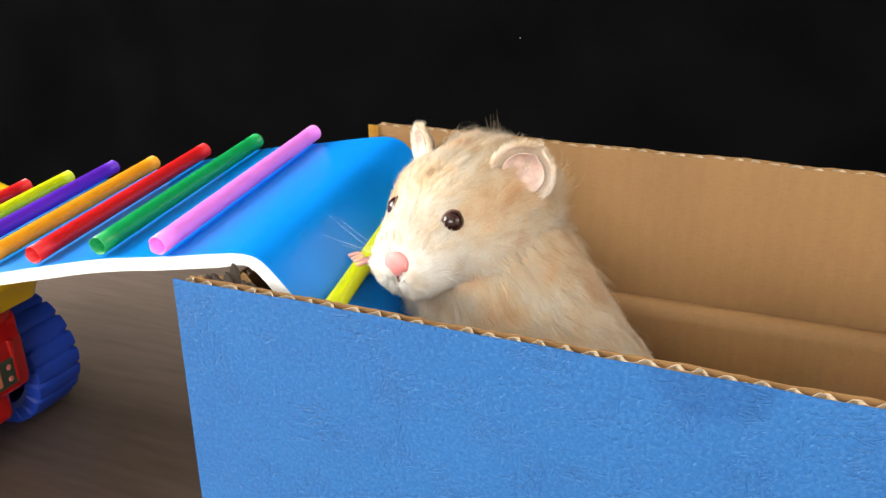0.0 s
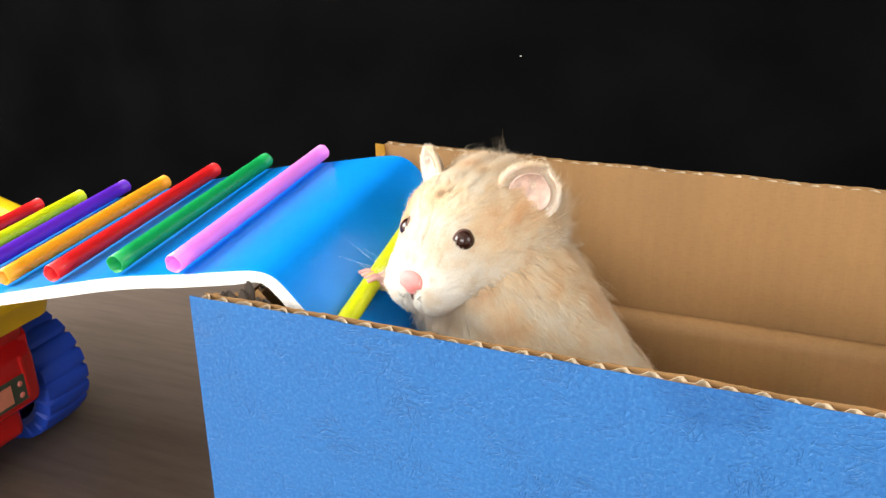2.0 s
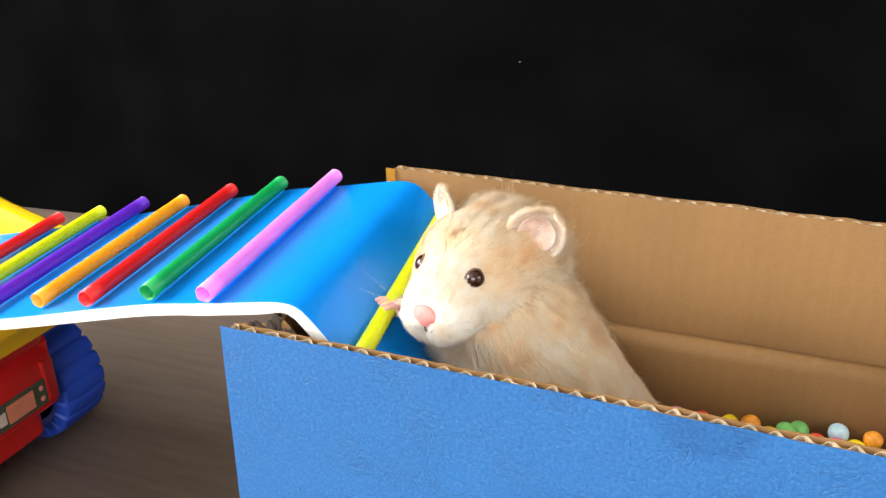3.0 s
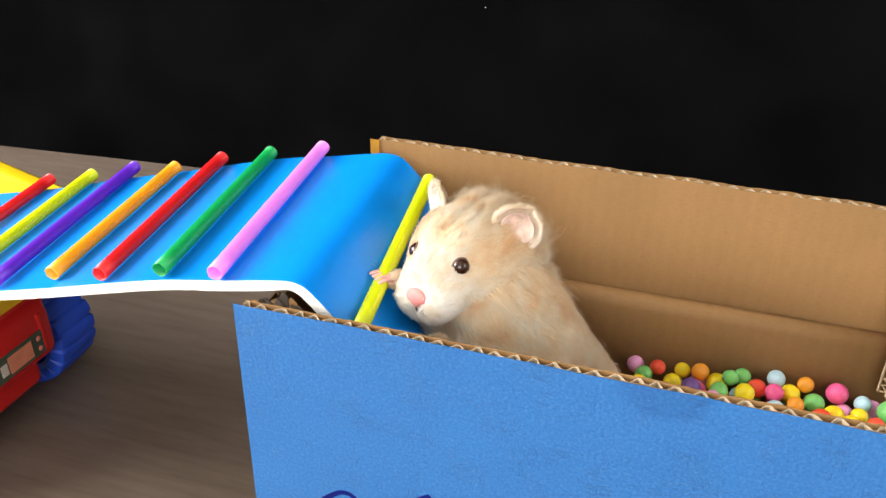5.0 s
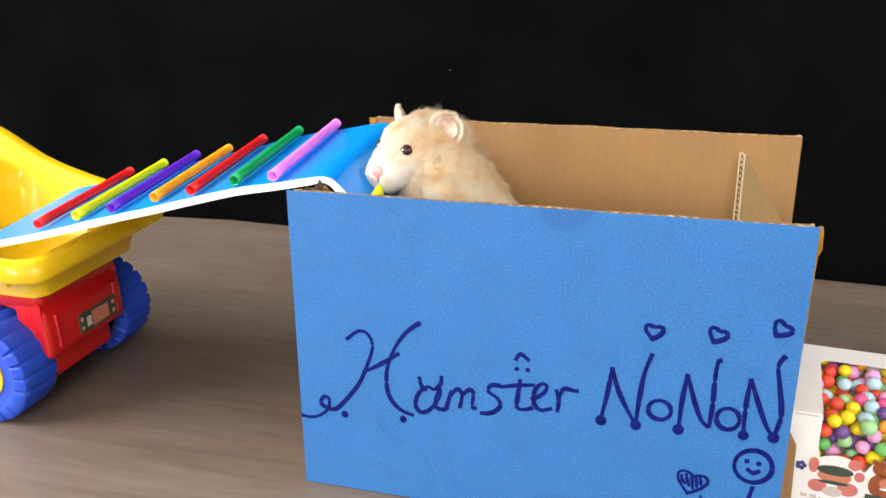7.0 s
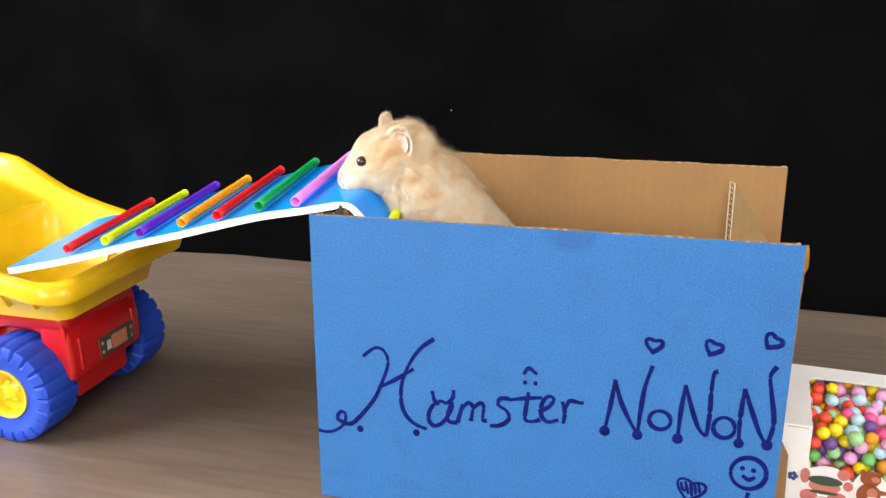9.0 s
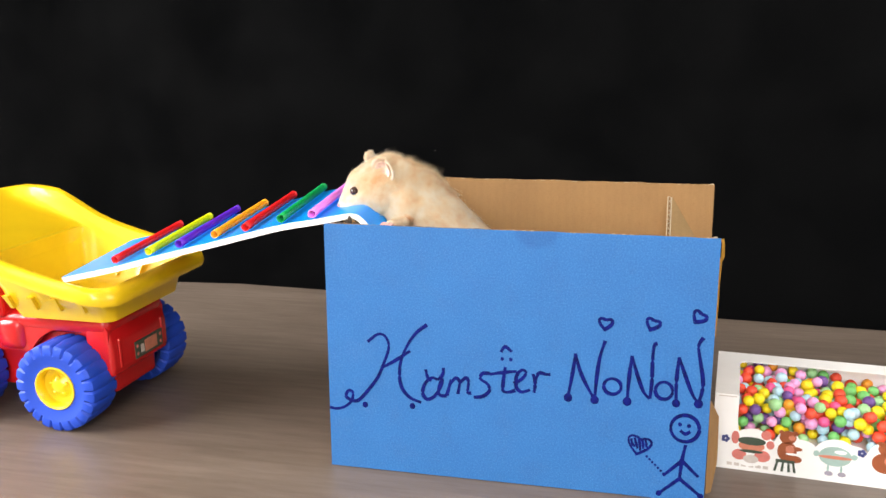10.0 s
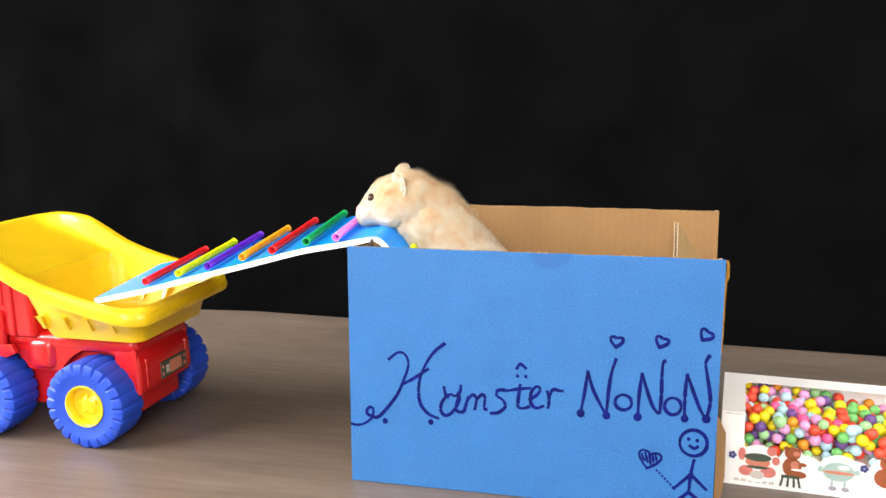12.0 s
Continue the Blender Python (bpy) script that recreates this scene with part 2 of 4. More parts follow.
def block(lo, hi, bevel=0.0, bm=None, segments=2):
    bm = bm or bmesh.new()
    c, s = [(a + b) / 2 for a, b in zip(lo, hi)], [b - a for a, b in zip(lo, hi)]
    made = bmesh.ops.create_cube(bm, size=1, matrix=Matrix.LocRotScale(c, None, s))
    if bevel:
        edges = {e for v in made["verts"] for e in v.link_edges}
        bmesh.ops.bevel(bm, geom=list(edges), offset=bevel, segments=segments, profile=0.5, affect="EDGES")
    return bm


def ball(radius, scale=(1, 1, 1), at=(0, 0, 0), u=24, v=16, bm=None):
    bm = bm or bmesh.new()
    bmesh.ops.create_uvsphere(bm, u_segments=u, v_segments=v, radius=radius, matrix=Matrix.LocRotScale(at, None, scale))
    return bm


def sheet(points, thick, bm=None):
    """A plate: an outline of (x, y, z) corners pushed through by the vector thick."""
    bm = bm or bmesh.new()
    a = [bm.verts.new(p) for p in points]
    b = [bm.verts.new(Vector(p) + Vector(thick)) for p in points]
    bm.faces.new(a)
    bm.faces.new(b[::-1])
    for i in range(len(a)):
        j = (i + 1) % len(a)
        bm.faces.new((a[j], a[i], b[i], b[j]))
    bmesh.ops.recalc_face_normals(bm, faces=bm.faces)
    return bm


def tube(points, radius, sides=8, closed_ends=True, bm=None, inner=0.0, taper=None):
    """A round bar along points; inner makes it hollow."""
    bm = bm or bmesh.new()
    pts = [Vector(p) for p in points]

    def rings(r0):
        out = []
        for i, p in enumerate(pts):
            d = (pts[min(i + 1, len(pts) - 1)] - pts[max(i - 1, 0)]).normalized()
            q = d.to_track_quat("Z", "Y")
            k = taper(i / (len(pts) - 1)) if taper else 1.0
            out.append([bm.verts.new(p + q @ Vector((r0 * k * math.cos(2 * math.pi * s / sides), r0 * k * math.sin(2 * math.pi * s / sides), 0))) for s in range(sides)])
        return out

    def skin(rs, flip):
        for a, b in zip(rs, rs[1:]):
            for s in range(sides):
                f = (a[s], a[(s + 1) % sides], b[(s + 1) % sides], b[s])
                bm.faces.new(f[::-1] if flip else f)

    outer = rings(radius)
    skin(outer, False)
    if inner:
        core = rings(inner)
        skin(core, True)
        for o, c in ((outer[0], core[0]), (outer[-1], core[-1])):
            for s in range(sides):
                bm.faces.new((o[s], c[s], c[(s + 1) % sides], o[(s + 1) % sides]))
    elif closed_ends:
        bm.faces.new(outer[0][::-1])
        bm.faces.new(outer[-1])
    return bm


def loft(rings, bm=None, cap_first=False, cap_last=False):
    bm = bm or bmesh.new()
    vs = [[bm.verts.new(p) for p in r] for r in rings]
    for a, b in zip(vs, vs[1:]):
        for i in range(len(a)):
            j = (i + 1) % len(a)
            bm.faces.new((a[i], a[j], b[j], b[i]))
    if cap_first:
        bm.faces.new(vs[0][::-1])
    if cap_last:
        bm.faces.new(vs[-1])
    bmesh.ops.recalc_face_normals(bm, faces=bm.faces)
    return bm


def round_rect(x0, x1, y0, y1, r, per=6):
    out = []
    for cx, cy, a0 in ((x1 - r, y1 - r, 0), (x0 + r, y1 - r, 90), (x0 + r, y0 + r, 180), (x1 - r, y0 + r, 270)):
        for i in range(per + 1):
            a = radians(a0 + 90 * i / per)
            out.append((cx + r * math.cos(a), cy + r * math.sin(a)))
        if a0 in (0, 180):
            far = x0 + r if a0 == 0 else x1 - r
            out += [(cx + (far - cx) * i / 15, out[-1][1]) for i in range(1, 15)]
    return out


def spline(points, steps=6):
    """Points along a smooth line through the given ones."""
    p = [Vector(q) for q in points]
    if len(p) < 3:
        return p
    out = []
    for i in range(len(p) - 1):
        a, b, c, d = p[max(i - 1, 0)], p[i], p[i + 1], p[min(i + 2, len(p) - 1)]
        for k in range(steps):
            t = k / steps
            out.append(0.5 * ((2 * b) + (c - a) * t + (2 * a - 5 * b + 4 * c - d) * t * t + (3 * b - a - 3 * c + d) * t ** 3))
    return out + [p[-1]]


# ---- the room ----
ROOM = (-2.0, 2.2, -2.1, 2.0, -0.74, 1.75)
x0, x1, y0, y1, z0, z1 = ROOM


def wall_with_window(name, lo, hi, axis, hole):
    """A wall 0.12 thick in four blocks round its window opening; hole: along, up."""
    bm = bmesh.new()
    a0, a1, b0, b1 = hole

    def piece(s0, s1, t0, t1):
        p, q = list(lo), list(hi)
        p[axis], q[axis], p[2], q[2] = s0, s1, t0, t1
        block(p, q, bm=bm)

    piece(lo[axis], a0, lo[2], hi[2])
    piece(a1, hi[axis], lo[2], hi[2])
    piece(a0, a1, lo[2], b0)
    piece(a0, a1, b1, hi[2])
    return tagged(part(name, bm, WALL_PAINT), "plain off-white painted room wall with a window opening", "wall", kind="structure")


wall_with_window("wall_west", (x0 - 0.12, y0, z0), (x0, y1, z1), 1, (-1.15, 0.45, 0.5, 1.65))
wall_with_window("wall_south", (x0, y0 - 0.12, z0), (x1, y0, z1), 0, (-0.6, 1.1, 0.58, 1.65))
# The east opening is added too, only to hold the right-hand fill lamp.
wall_with_window("wall_east", (x1, y0, z0), (x1 + 0.12, y1, z1), 1, (-0.6, 0.62, 0.55, 1.65))
tagged(part("wall_north", block((x0, y1, z0), (x1, y1 + 0.12, z1)), WALL_PAINT), "plain off-white painted room wall", "wall", kind="structure")
tagged(part("ceiling", block((x0 - 0.12, y0 - 0.12, z1), (x1 + 0.12, y1 + 0.12, z1 + 0.1)), WALL_PAINT), "plain white ceiling", "ceiling", kind="structure")
tagged(part("floor", block((x0 - 0.12, y0 - 0.12, z0 - 0.1), (x1 + 0.12, y1 + 0.12, z0)), FLOOR_MAT), "brown room floor", "floor", kind="structure")

# ---- table ----
EDGE = [(-1.9, 0.640), (-0.9, 0.712), (-0.48, 0.7448), (1.9, 0.602)]   # the far edge of the table, where the cloth hangs


def edge_y(x):
    for (a, ya), (b, yb) in zip(EDGE, EDGE[1:]):
        if x <= b:
            return ya + (yb - ya) * (x - a) / (b - a)
    return EDGE[-1][1]



table = thing("table", "grey-brown wood-grain table under the toys", "table")
part("tabletop", sheet([(-1.0, -0.55, 0), (1.0, -0.55, 0), (1.0, edge_y(1.0), 0), (-0.48, edge_y(-0.48), 0), (-1.0, edge_y(-1.0), 0)], (0, 0, -0.03)), WOOD, table)
for lx, ly in ((-0.93, -0.48), (0.93, -0.48), (-0.93, 0.6), (0.93, 0.55)):
    part("leg", block((lx - 0.03, ly - 0.03, z0), (lx + 0.03, ly + 0.03, -0.03), 0.004), WOOD, table)


def cloth_drop():
    bm = bmesh.new()
    nx, nz = 120, 40
    grid = []
    for i in range(nx + 1):
        x = -1.9 + 3.8 * i / nx
        yb = edge_y(x) + 0.022
        col = []
        for k in range(nz + 1):
            z = z0 + 0.01 + (z1 - z0 - 0.1) * k / nz
            fold = 0.010 * noise.noise((x * 5 + z * 1.2, z * 0.5, 3)) + 0.014 * math.exp(-((x + 0.62 + 0.25 * z) / 0.05) ** 2)
            col.append(bm.verts.new((x, yb + fold + (0.012 if z > -0.04 else 0.01), z)))
        grid.append(col)
    for a, b in zip(grid, grid[1:]):
        for k in range(nz):
            bm.faces.new((a[k], b[k], b[k + 1], a[k + 1]))
    return bm


cloth = tagged(part("backdrop", cloth_drop(), CLOTH, smooth=True), "black fabric hung behind the table as a backdrop", "backdrop", kind="structure")
lint = tagged(part("lint", ball(0.00045, (1.5, 0.7, 1), u=8, v=6), GREY_INK), "tiny white fleck of lint clinging to the black cloth", "lint")
lint.matrix_basis = pose(-0.181, 0.746, 0.199)

# ---- carton ----
FRONT_Y, BACK_Y, LEFT_X, RIGHT_X = 0.2508, 0.389, -0.1425, 0.150
FRONT_TOP, BACK_TOP = 0.2065, 0.2205


def corrugated(length, top, tilt=0.0, thick=0.0044, wave=0.0072, bottom=0.0):
    """Corrugated board standing along x from 0, between y 0 and thick: near liner, flute, far liner. tilt: rise of the top along the length."""
    skin = 0.0005

    def up(x):
        return top + tilt * x / length + 0.0005 * noise.noise((x * 60, top * 9, 1.5)) + 0.0004 * noise.noise((x * 420, top * 9, 4.5))

    def liner(y):
        n = 150
        ring = [(length * i / n, y, up(length * i / n)) for i in range(n + 1)]
        return sheet([(0, y, bottom), (length, y, bottom)] + ring[::-1], (0, skin, 0))

    bm = bmesh.new()
    n = int(length / wave * 10)
    row = []
    for i in range(n + 1):
        x = length * i / n
        s = max(-1.0, min(1.0, 1.15 * math.sin(2 * math.pi * x / wave + 2.2 * noise.noise((x * 70, 0, 0)))))
        mid = thick / 2 + (thick / 2 - skin) * s * (0.86 + 0.3 * noise.noise((x * 170, 5, 0)))
        low = up(x) - 0.0003 + 0.0009 * noise.noise((x * 130, 3, 0)) + 0.0005 * noise.noise((x * 600, 8, 0))
        row.append([bm.verts.new((x, mid - 0.00028, bottom)), bm.verts.new((x, mid - 0.00028, low)), bm.verts.new((x, mid + 0.00028, low)), bm.verts.new((x, mid + 0.00028, bottom))])
    for a, b in zip(row, row[1:]):
        for k in range(3):
            bm.faces.new((a[k], b[k], b[k + 1], a[k + 1]))
    return liner(0), bm, liner(thick - skin)


carton = thing("carton", "open brown corrugated carton with blue leather-grain paper on its front", "box", pose(0, 0, 0))


def board(name, m, length, top, label, **more):
    near, flute, far = corrugated(length, top, **more)
    ob = part(name, near, KRAFT, carton, label)
    ob.matrix_basis = m
    part("flute", flute, FLUTE, ob, "wavy paper core at the cut edge")
    part("liner", far, KRAFT, ob)
    return ob


board("front_wall", pose(LEFT_X + 0.0005, FRONT_Y + 0.0006, 0.001), RIGHT_X - LEFT_X - 0.0025, FRONT_TOP - 0.0018, "kraft front wall with its corrugation showing on top", tilt=-0.001)
board("back_wall", pose(-0.1385, BACK_Y, 0.001), 0.2915, BACK_TOP, "taller kraft back wall", tilt=-0.002)
board("side_wall", pose(LEFT_X + 0.0045, FRONT_Y + 0.005, 0.001, 0, 0, 90), BACK_Y - FRONT_Y - 0.006, 0.192, "kraft side wall under the ramp", tilt=0.010)
board("side_wall", pose(RIGHT_X - 0.001, FRONT_Y + 0.005, 0.001, 0, 0, 90), BACK_Y - FRONT_Y - 0.006, 0.125, "low kraft side wall", tilt=0.0)
part("bottom_panel", block((LEFT_X + 0.005, FRONT_Y + 0.005, 0.001), (RIGHT_X - 0.006, BACK_Y - 0.001, 0.005)), KRAFT, carton)
part("raised_floor", block((-0.004, FRONT_Y + 0.006, 0.109), (RIGHT_X - 0.007, BACK_Y - 0.012, 0.113)), KRAFT, carton, "inner cardboard floor that carries the balls")

# inner panel folded up against the back wall, with a rounded top fold
fold_profile = [(BACK_Y - 0.0010, 0.1560), (BACK_Y - 0.0040, 0.1592), (BACK_Y - 0.0080, 0.1598), (BACK_Y - 0.0112, 0.1580), (BACK_Y - 0.0125, 0.1545), (BACK_Y - 0.0112, 0.130), (BACK_Y - 0.0112, 0.006), (BACK_Y - 0.0010, 0.006)]
part("inner_panel", sheet([(-0.136, y, z + 0.0006 * math.sin(i)) for i, (y, z) in enumerate(fold_profile)], (0.283, 0, 0)), KRAFT, carton, "inner panel folded up along the back wall", True)
carton.children[-1].data.shade_flat()

# slanted flap folded in from the back wall's edge, its cut end standing proud
def flap_face(off):
    e, w = Vector((0.1185, 0.368, 0.0)) + off, Vector((0.1490, 0.3872, 0.0)) + off
    at = lambda u, z: (e.x + (w.x - e.x) * u, e.y + (w.y - e.y) * u, z)
    return sheet([at(0, 0.135), at(1, 0.135), at(1, 0.1585), at(0, 0.2125)], (-0.0003, 0.0005, 0))


FLAP_ACROSS = Vector((-0.0027, 0.0036, 0))
flap_ob = part("corner_flap", flap_face(Vector((0, 0, 0))), KRAFT_DULL, carton, "slanted flap folded in at the corner")
part("liner", flap_face(FLAP_ACROSS), KRAFT, flap_ob)
zig = [Vector((0.1188, 0.3683, 0.136 + i * 0.0019)) + FLAP_ACROSS * (0.2 if i % 2 else 0.95) for i in range(41)]
flap_edge = [p for p in zig if p.z < 0.2120]
part("flute", tube(flap_edge, 0.00042, 5), FLUTE, flap_ob, "wavy paper core at the cut edge")
for off in (0.04, 1.08):
    p = Vector((0.1182, 0.3680, 0)) + FLAP_ACROSS * off
    part("liner_edge", tube([(p.x, p.y, 0.136), (p.x, p.y, 0.17), (p.x, p.y, 0.2122)], 0.0005, 5), FLUTE, flap_ob)
# loose outer flap standing out at the foot of the far end
part("outer_flap", sheet([(0.1505, 0.262, 0.0015), (0.1545, 0.266, 0.0015), (0.1585, 0.275, 0.022), (0.1585, 0.283, 0.056), (0.1510, 0.272, 0.074)], (0.0006, 0.0024, 0)), KRAFT, carton, "loose cardboard flap bent outward")


def tape_strip(pts, wide):
    bm = bmesh.new()
    a = [bm.verts.new(p) for p in pts]
    b = [bm.verts.new((p[0] + wide[0] * (1 + 0.3 * noise.noise((i * 1.7, 0, 0))), p[1] + wide[1], p[2])) for i, p in enumerate(pts)]
    for i in range(len(a) - 1):
        bm.faces.new((a[i], a[i + 1], b[i + 1], b[i]))
    bmesh.ops.solidify(bm, geom=bm.faces, thickness=0.0003)
    return bm


part("tape", tape_strip([(0.1505, 0.2590, 0.203), (0.1515, 0.2590, 0.200), (0.1513, 0.2590, 0.190), (0.1500, 0.2590, 0.186), (0.1496, 0.2590, 0.17), (0.1493, 0.2590, 0.15), (0.1490, 0.2590, 0.13)], (0.0024, 0.001)), TAPE, carton, "amber packing tape at the edge")
part("tape", tape_strip([(-0.1428, BACK_Y - 0.0005, 0.2215), (-0.1428, BACK_Y - 0.0005, 0.19)], (0.0050, -0.0004)), TAPE, carton, "amber packing tape at the corner")
tr = random.Random(8)
for i in range(11):
    tx, ty = -0.1400 + 0.0018 * i, FRONT_Y + 0.0050 + 0.0011 * (i % 3)
    peak = 0.0058 * math.exp(-((tx + 0.1262) / 0.0022) ** 2) + 0.0024 * max(0.0, 1 - abs(tx + 0.131) / 0.008)
    h = 0.2062 + peak * tr.uniform(0.35, 1.1)
    wide, lean = tr.uniform(0.0026, 0.0046), tr.uniform(-0.0008, 0.0010)
    outline = [(tx - 0.0003, ty, 0.196), (tx + wide, ty + 0.0004, 0.196), (tx + wide + lean, ty + 0.0004, h - tr.uniform(0.0012, 0.003)), (tx + wide * 0.7 + lean, ty, h - tr.uniform(0.0002, 0.0012)), (tx + wide * 0.45 + lean, ty, h), (tx + wide * 0.1 + lean, ty, h - tr.uniform(0.0006, 0.003))]
    part("torn_edge", sheet(outline, (0.0002, 0.0006, 0)), TORN_SHADED if i % 4 else KRAFT, carton, "torn cardboard under the fold, most pieces coloured dark for the shade there")


def cover():
    bm = bmesh.new()
    n = 40
    top = [(-0.1447 + 0.2950 * i / n, 0, FRONT_TOP + 0.0006 * noise.noise((i * 0.4, 0, 7)) - 0.0012 * i / n) for i in range(n + 1)]
    bm2 = sheet([(-0.1487, 0, 0.0006), (0.1487, 0, 0.0006)] + top[::-1], (0, 0.0004, 0), bm)
    return bm2


cover_sheet = part("cover_sheet", cover(), BLUE_PAPER, carton, "blue leather-grain paper with hand lettering")
cover_sheet.matrix_basis = pose(0, FRONT_Y - 0.0002, 0)


def ink(name, strokes, dots=(), width=0.00168, label=""):
    """Marker strokes in millimetres along and up the sheet, laid a hair proud of it."""
    bm = bmesh.new()
    for s in strokes:
        pts = [Vector((p.x, 0, p.y)) for p in (Vector((x / 1000, z / 1000)) for x, z in s)]
        tube(spline(pts, 5), width, 6, bm=bm, taper=lambda u: 0.92 + 0.16 * math.sin(9 * u + len(s)))
    for x, z, r in dots:
        ball(r / 1000, (1, 1, 1.1), (x / 1000, 0, z / 1000), 12, 8, bm)
    for v in bm.verts:
        v.co.y = v.co.y * 0.1 - 0.0001
    return part(name, bm, INK, cover_sheet, label)


def ring(cx, cz, rx, rz, n=14, start=0.3):
    return [(cx + rx * math.cos(start + 2 * math.pi * i / n), cz + rz * math.sin(start + 2 * math.pi * i / n)) for i in range(n + 1)]


def heart(cx, cz, size, lean):
    out = []
    for i in range(17):
        a = 2 * math.pi * i / 16
        x, y = 16 * math.sin(a) ** 3 / 17, (13 * math.cos(a) - 5 * math.cos(2 * a) - 2 * math.cos(3 * a)) / 17
        out.append((cx + size * (x * math.cos(lean) - y * math.sin(lean)), cz + size * (x * math.sin(lean) + y * math.cos(lean))))
    return out


ink("letter", [
    [(-112.7, 111.4), (-104.2, 118.2), (-98.0, 116.9), (-95.3, 108.3), (-100.1, 93.8), (-105.6, 81.6), (-115.0, 68.8), (-122.5, 60.8), (-128.2, 60.2), (-133.3, 63.4), (-130.4, 68.5), (-127.1, 66.7), (-128.8, 59.3), (-135.0, 53.8), (-141.7, 51.7), (-147.7, 52.4)],
    [(-102.7, 89.7), (-92.5, 95.8), (-83.7, 101.8), (-77.9, 106.1)],
    [(-63.6, 128.6), (-72.2, 121.7), (-79.8, 111.0), (-85.8, 96.5), (-87.2, 83.5), (-85.0, 73.3), (-78.5, 66.2), (-69.9, 63.2)]], [(-117.0, 57.2, 2.4), (-77.2, 59.5, 2.4)])
ink("letter", [
    [(-56.0, 83.6), (-60.8, 84.9), (-66.6, 79.2), (-68.5, 71.2), (-64.9, 66.4), (-58.7, 69.7), (-52.9, 79.3), (-52.3, 85.0), (-55.4, 76.5), (-54.5, 70.9), (-48.9, 70.7)],
    [(-65.6, 91.6), (-64.0, 84.6), (-60.9, 82.3)],
    [(-51.2, 94.0), (-51.8, 88.4), (-56.0, 83.6)]])
ink("letter", [
    [(-48.9, 70.7), (-45.1, 84.7)],
    [(-45.6, 81.3), (-41.5, 86.1), (-38.4, 82.9), (-39.9, 73.0)],
    [(-38.4, 82.1), (-33.6, 86.9), (-31.2, 84.1), (-32.0, 75.1), (-29.1, 74.7)]])
ink("letter", [
    [(-14.2, 92.1), (-20.1, 91.6), (-21.7, 87.1), (-16.1, 83.2), (-14.7, 77.7), (-20.1, 72.6), (-27.2, 71.3)]])
ink("letter", [
    [(-2.2, 98.3), (-3.7, 87.0), (-4.1, 78.9), (0.3, 77.8), (5.6, 79.9)],
    [(-14.2, 91.4), (-4.9, 93.6), (6.6, 95.5)],
    [(-5.5, 110.3), (-2.3, 114.8), (3.0, 111.1)]], [(-4.5, 104.8, 1.4), (2.1, 104.9, 1.4)])
ink("letter", [
    [(4.4, 85.3), (10.8, 89.7), (13.9, 95.0), (10.7, 96.9), (6.6, 91.8), (6.3, 83.0), (10.3, 78.9), (17.1, 81.2)]])
ink("letter", [
    [(19.2, 94.3), (20.9, 87.0), (20.1, 79.0)],
    [(20.9, 88.3), (23.7, 95.2), (29.4, 94.8), (32.5, 94.9)]])
ink("letter", [
    [(46.0, 78.6), (49.0, 96.1), (51.1, 113.2)],
    [(51.1, 113.2), (54.9, 99.1), (60.8, 86.4), (66.0, 77.6)],
    [(66.0, 77.6), (67.1, 94.3), (69.1, 111.4), (72.8, 124.7)]], [(46.0, 77.3, 3.3), (66.0, 77.1, 3.2)])
ink("letter", [ring(78.9, 89.0, 6.4, 6.2)])
ink("letter", [
    [(90.0, 77.8), (90.8, 96.8), (92.5, 114.3)],
    [(92.5, 114.3), (97.1, 98.6), (102.0, 86.0), (106.5, 81.6)],
    [(106.5, 81.6), (107.4, 96.1), (107.3, 112.7), (108.0, 123.3), (110.3, 125.1)]], [(90.0, 77.8, 3.3)])
ink("letter", [ring(116.3, 88.7, 6.2, 6.8)])
ink("letter", [
    [(125.2, 80.1), (124.9, 98.0), (126.0, 115.7)],
    [(126.0, 115.7), (130.4, 103.2), (136.6, 87.4), (141.2, 80.7)],
    [(141.2, 80.7), (143.7, 95.2), (140.9, 113.6), (139.1, 125.0), (142.2, 131.7)]], [(125.3, 79.4, 3.0), (141.2, 80.3, 3.3)])
ink("heart", [heart(72.7, 138.3, 5.2, -0.1)])
ink("heart", [heart(106.4, 139.9, 5.2, -0.35)])
ink("heart", [heart(138.5, 147.1, 5.2, -0.6)])
ink("heart", [heart(100.0, 43.9, 9.2, -0.2)] + [[(100.0 - 6 + 2.6 * i, 43.9 + 6.2 - abs(i - 2)), (100.0 - 5 + 2.6 * i, 43.9 + 2 - abs(i - 2)), (100.0 - 3 + 2.0 * i, 43.9 - 5 + abs(i - 2) * 1.5)] for i in range(5)], width=0.0012)
ink("dotted_line", [], [(105.9 + 2.12 * i, 34.6 + -2.17 * i, 0.95) for i in range(7)])
ink("doodle_figure", [ring(132.6, 59.9, 10.2, 10.6, 18), [(129.2, 58.0), (133.1, 55.6), (136.6, 57.9)], [(133.7, 46.7), (131.6, 33.7), (130.5, 18.7)], [(130.5, 18.7), (115.8, 5.1)], [(130.5, 18.7), (146.0, 5.8)], [(131.6, 33.7), (118.4, 19.9)], [(131.6, 33.7), (144.0, 21.5)]], [(128.9, 62.9, 1.5), (135.4, 62.2, 1.5), (115.8, 5.1, 2.2), (146.0, 5.8, 2.2)])

# ---- balls in the carton ----
def candy_mesh(r):
    bm = bmesh.new()
    bmesh.ops.create_icosphere(bm, subdivisions=3, radius=r)
    for v in bm.verts:
        v.co *= 1 + 0.02 * noise.noise(v.co * 260)
    return finish("candy_ball", bm, CANDY, True)


CANDY_MESHES = [candy_mesh(r) for r in (0.0039, 0.0043, 0.0047, 0.0051)]
BIG_CANDY = [candy_mesh(r) for r in (0.0043, 0.0046, 0.0050)]


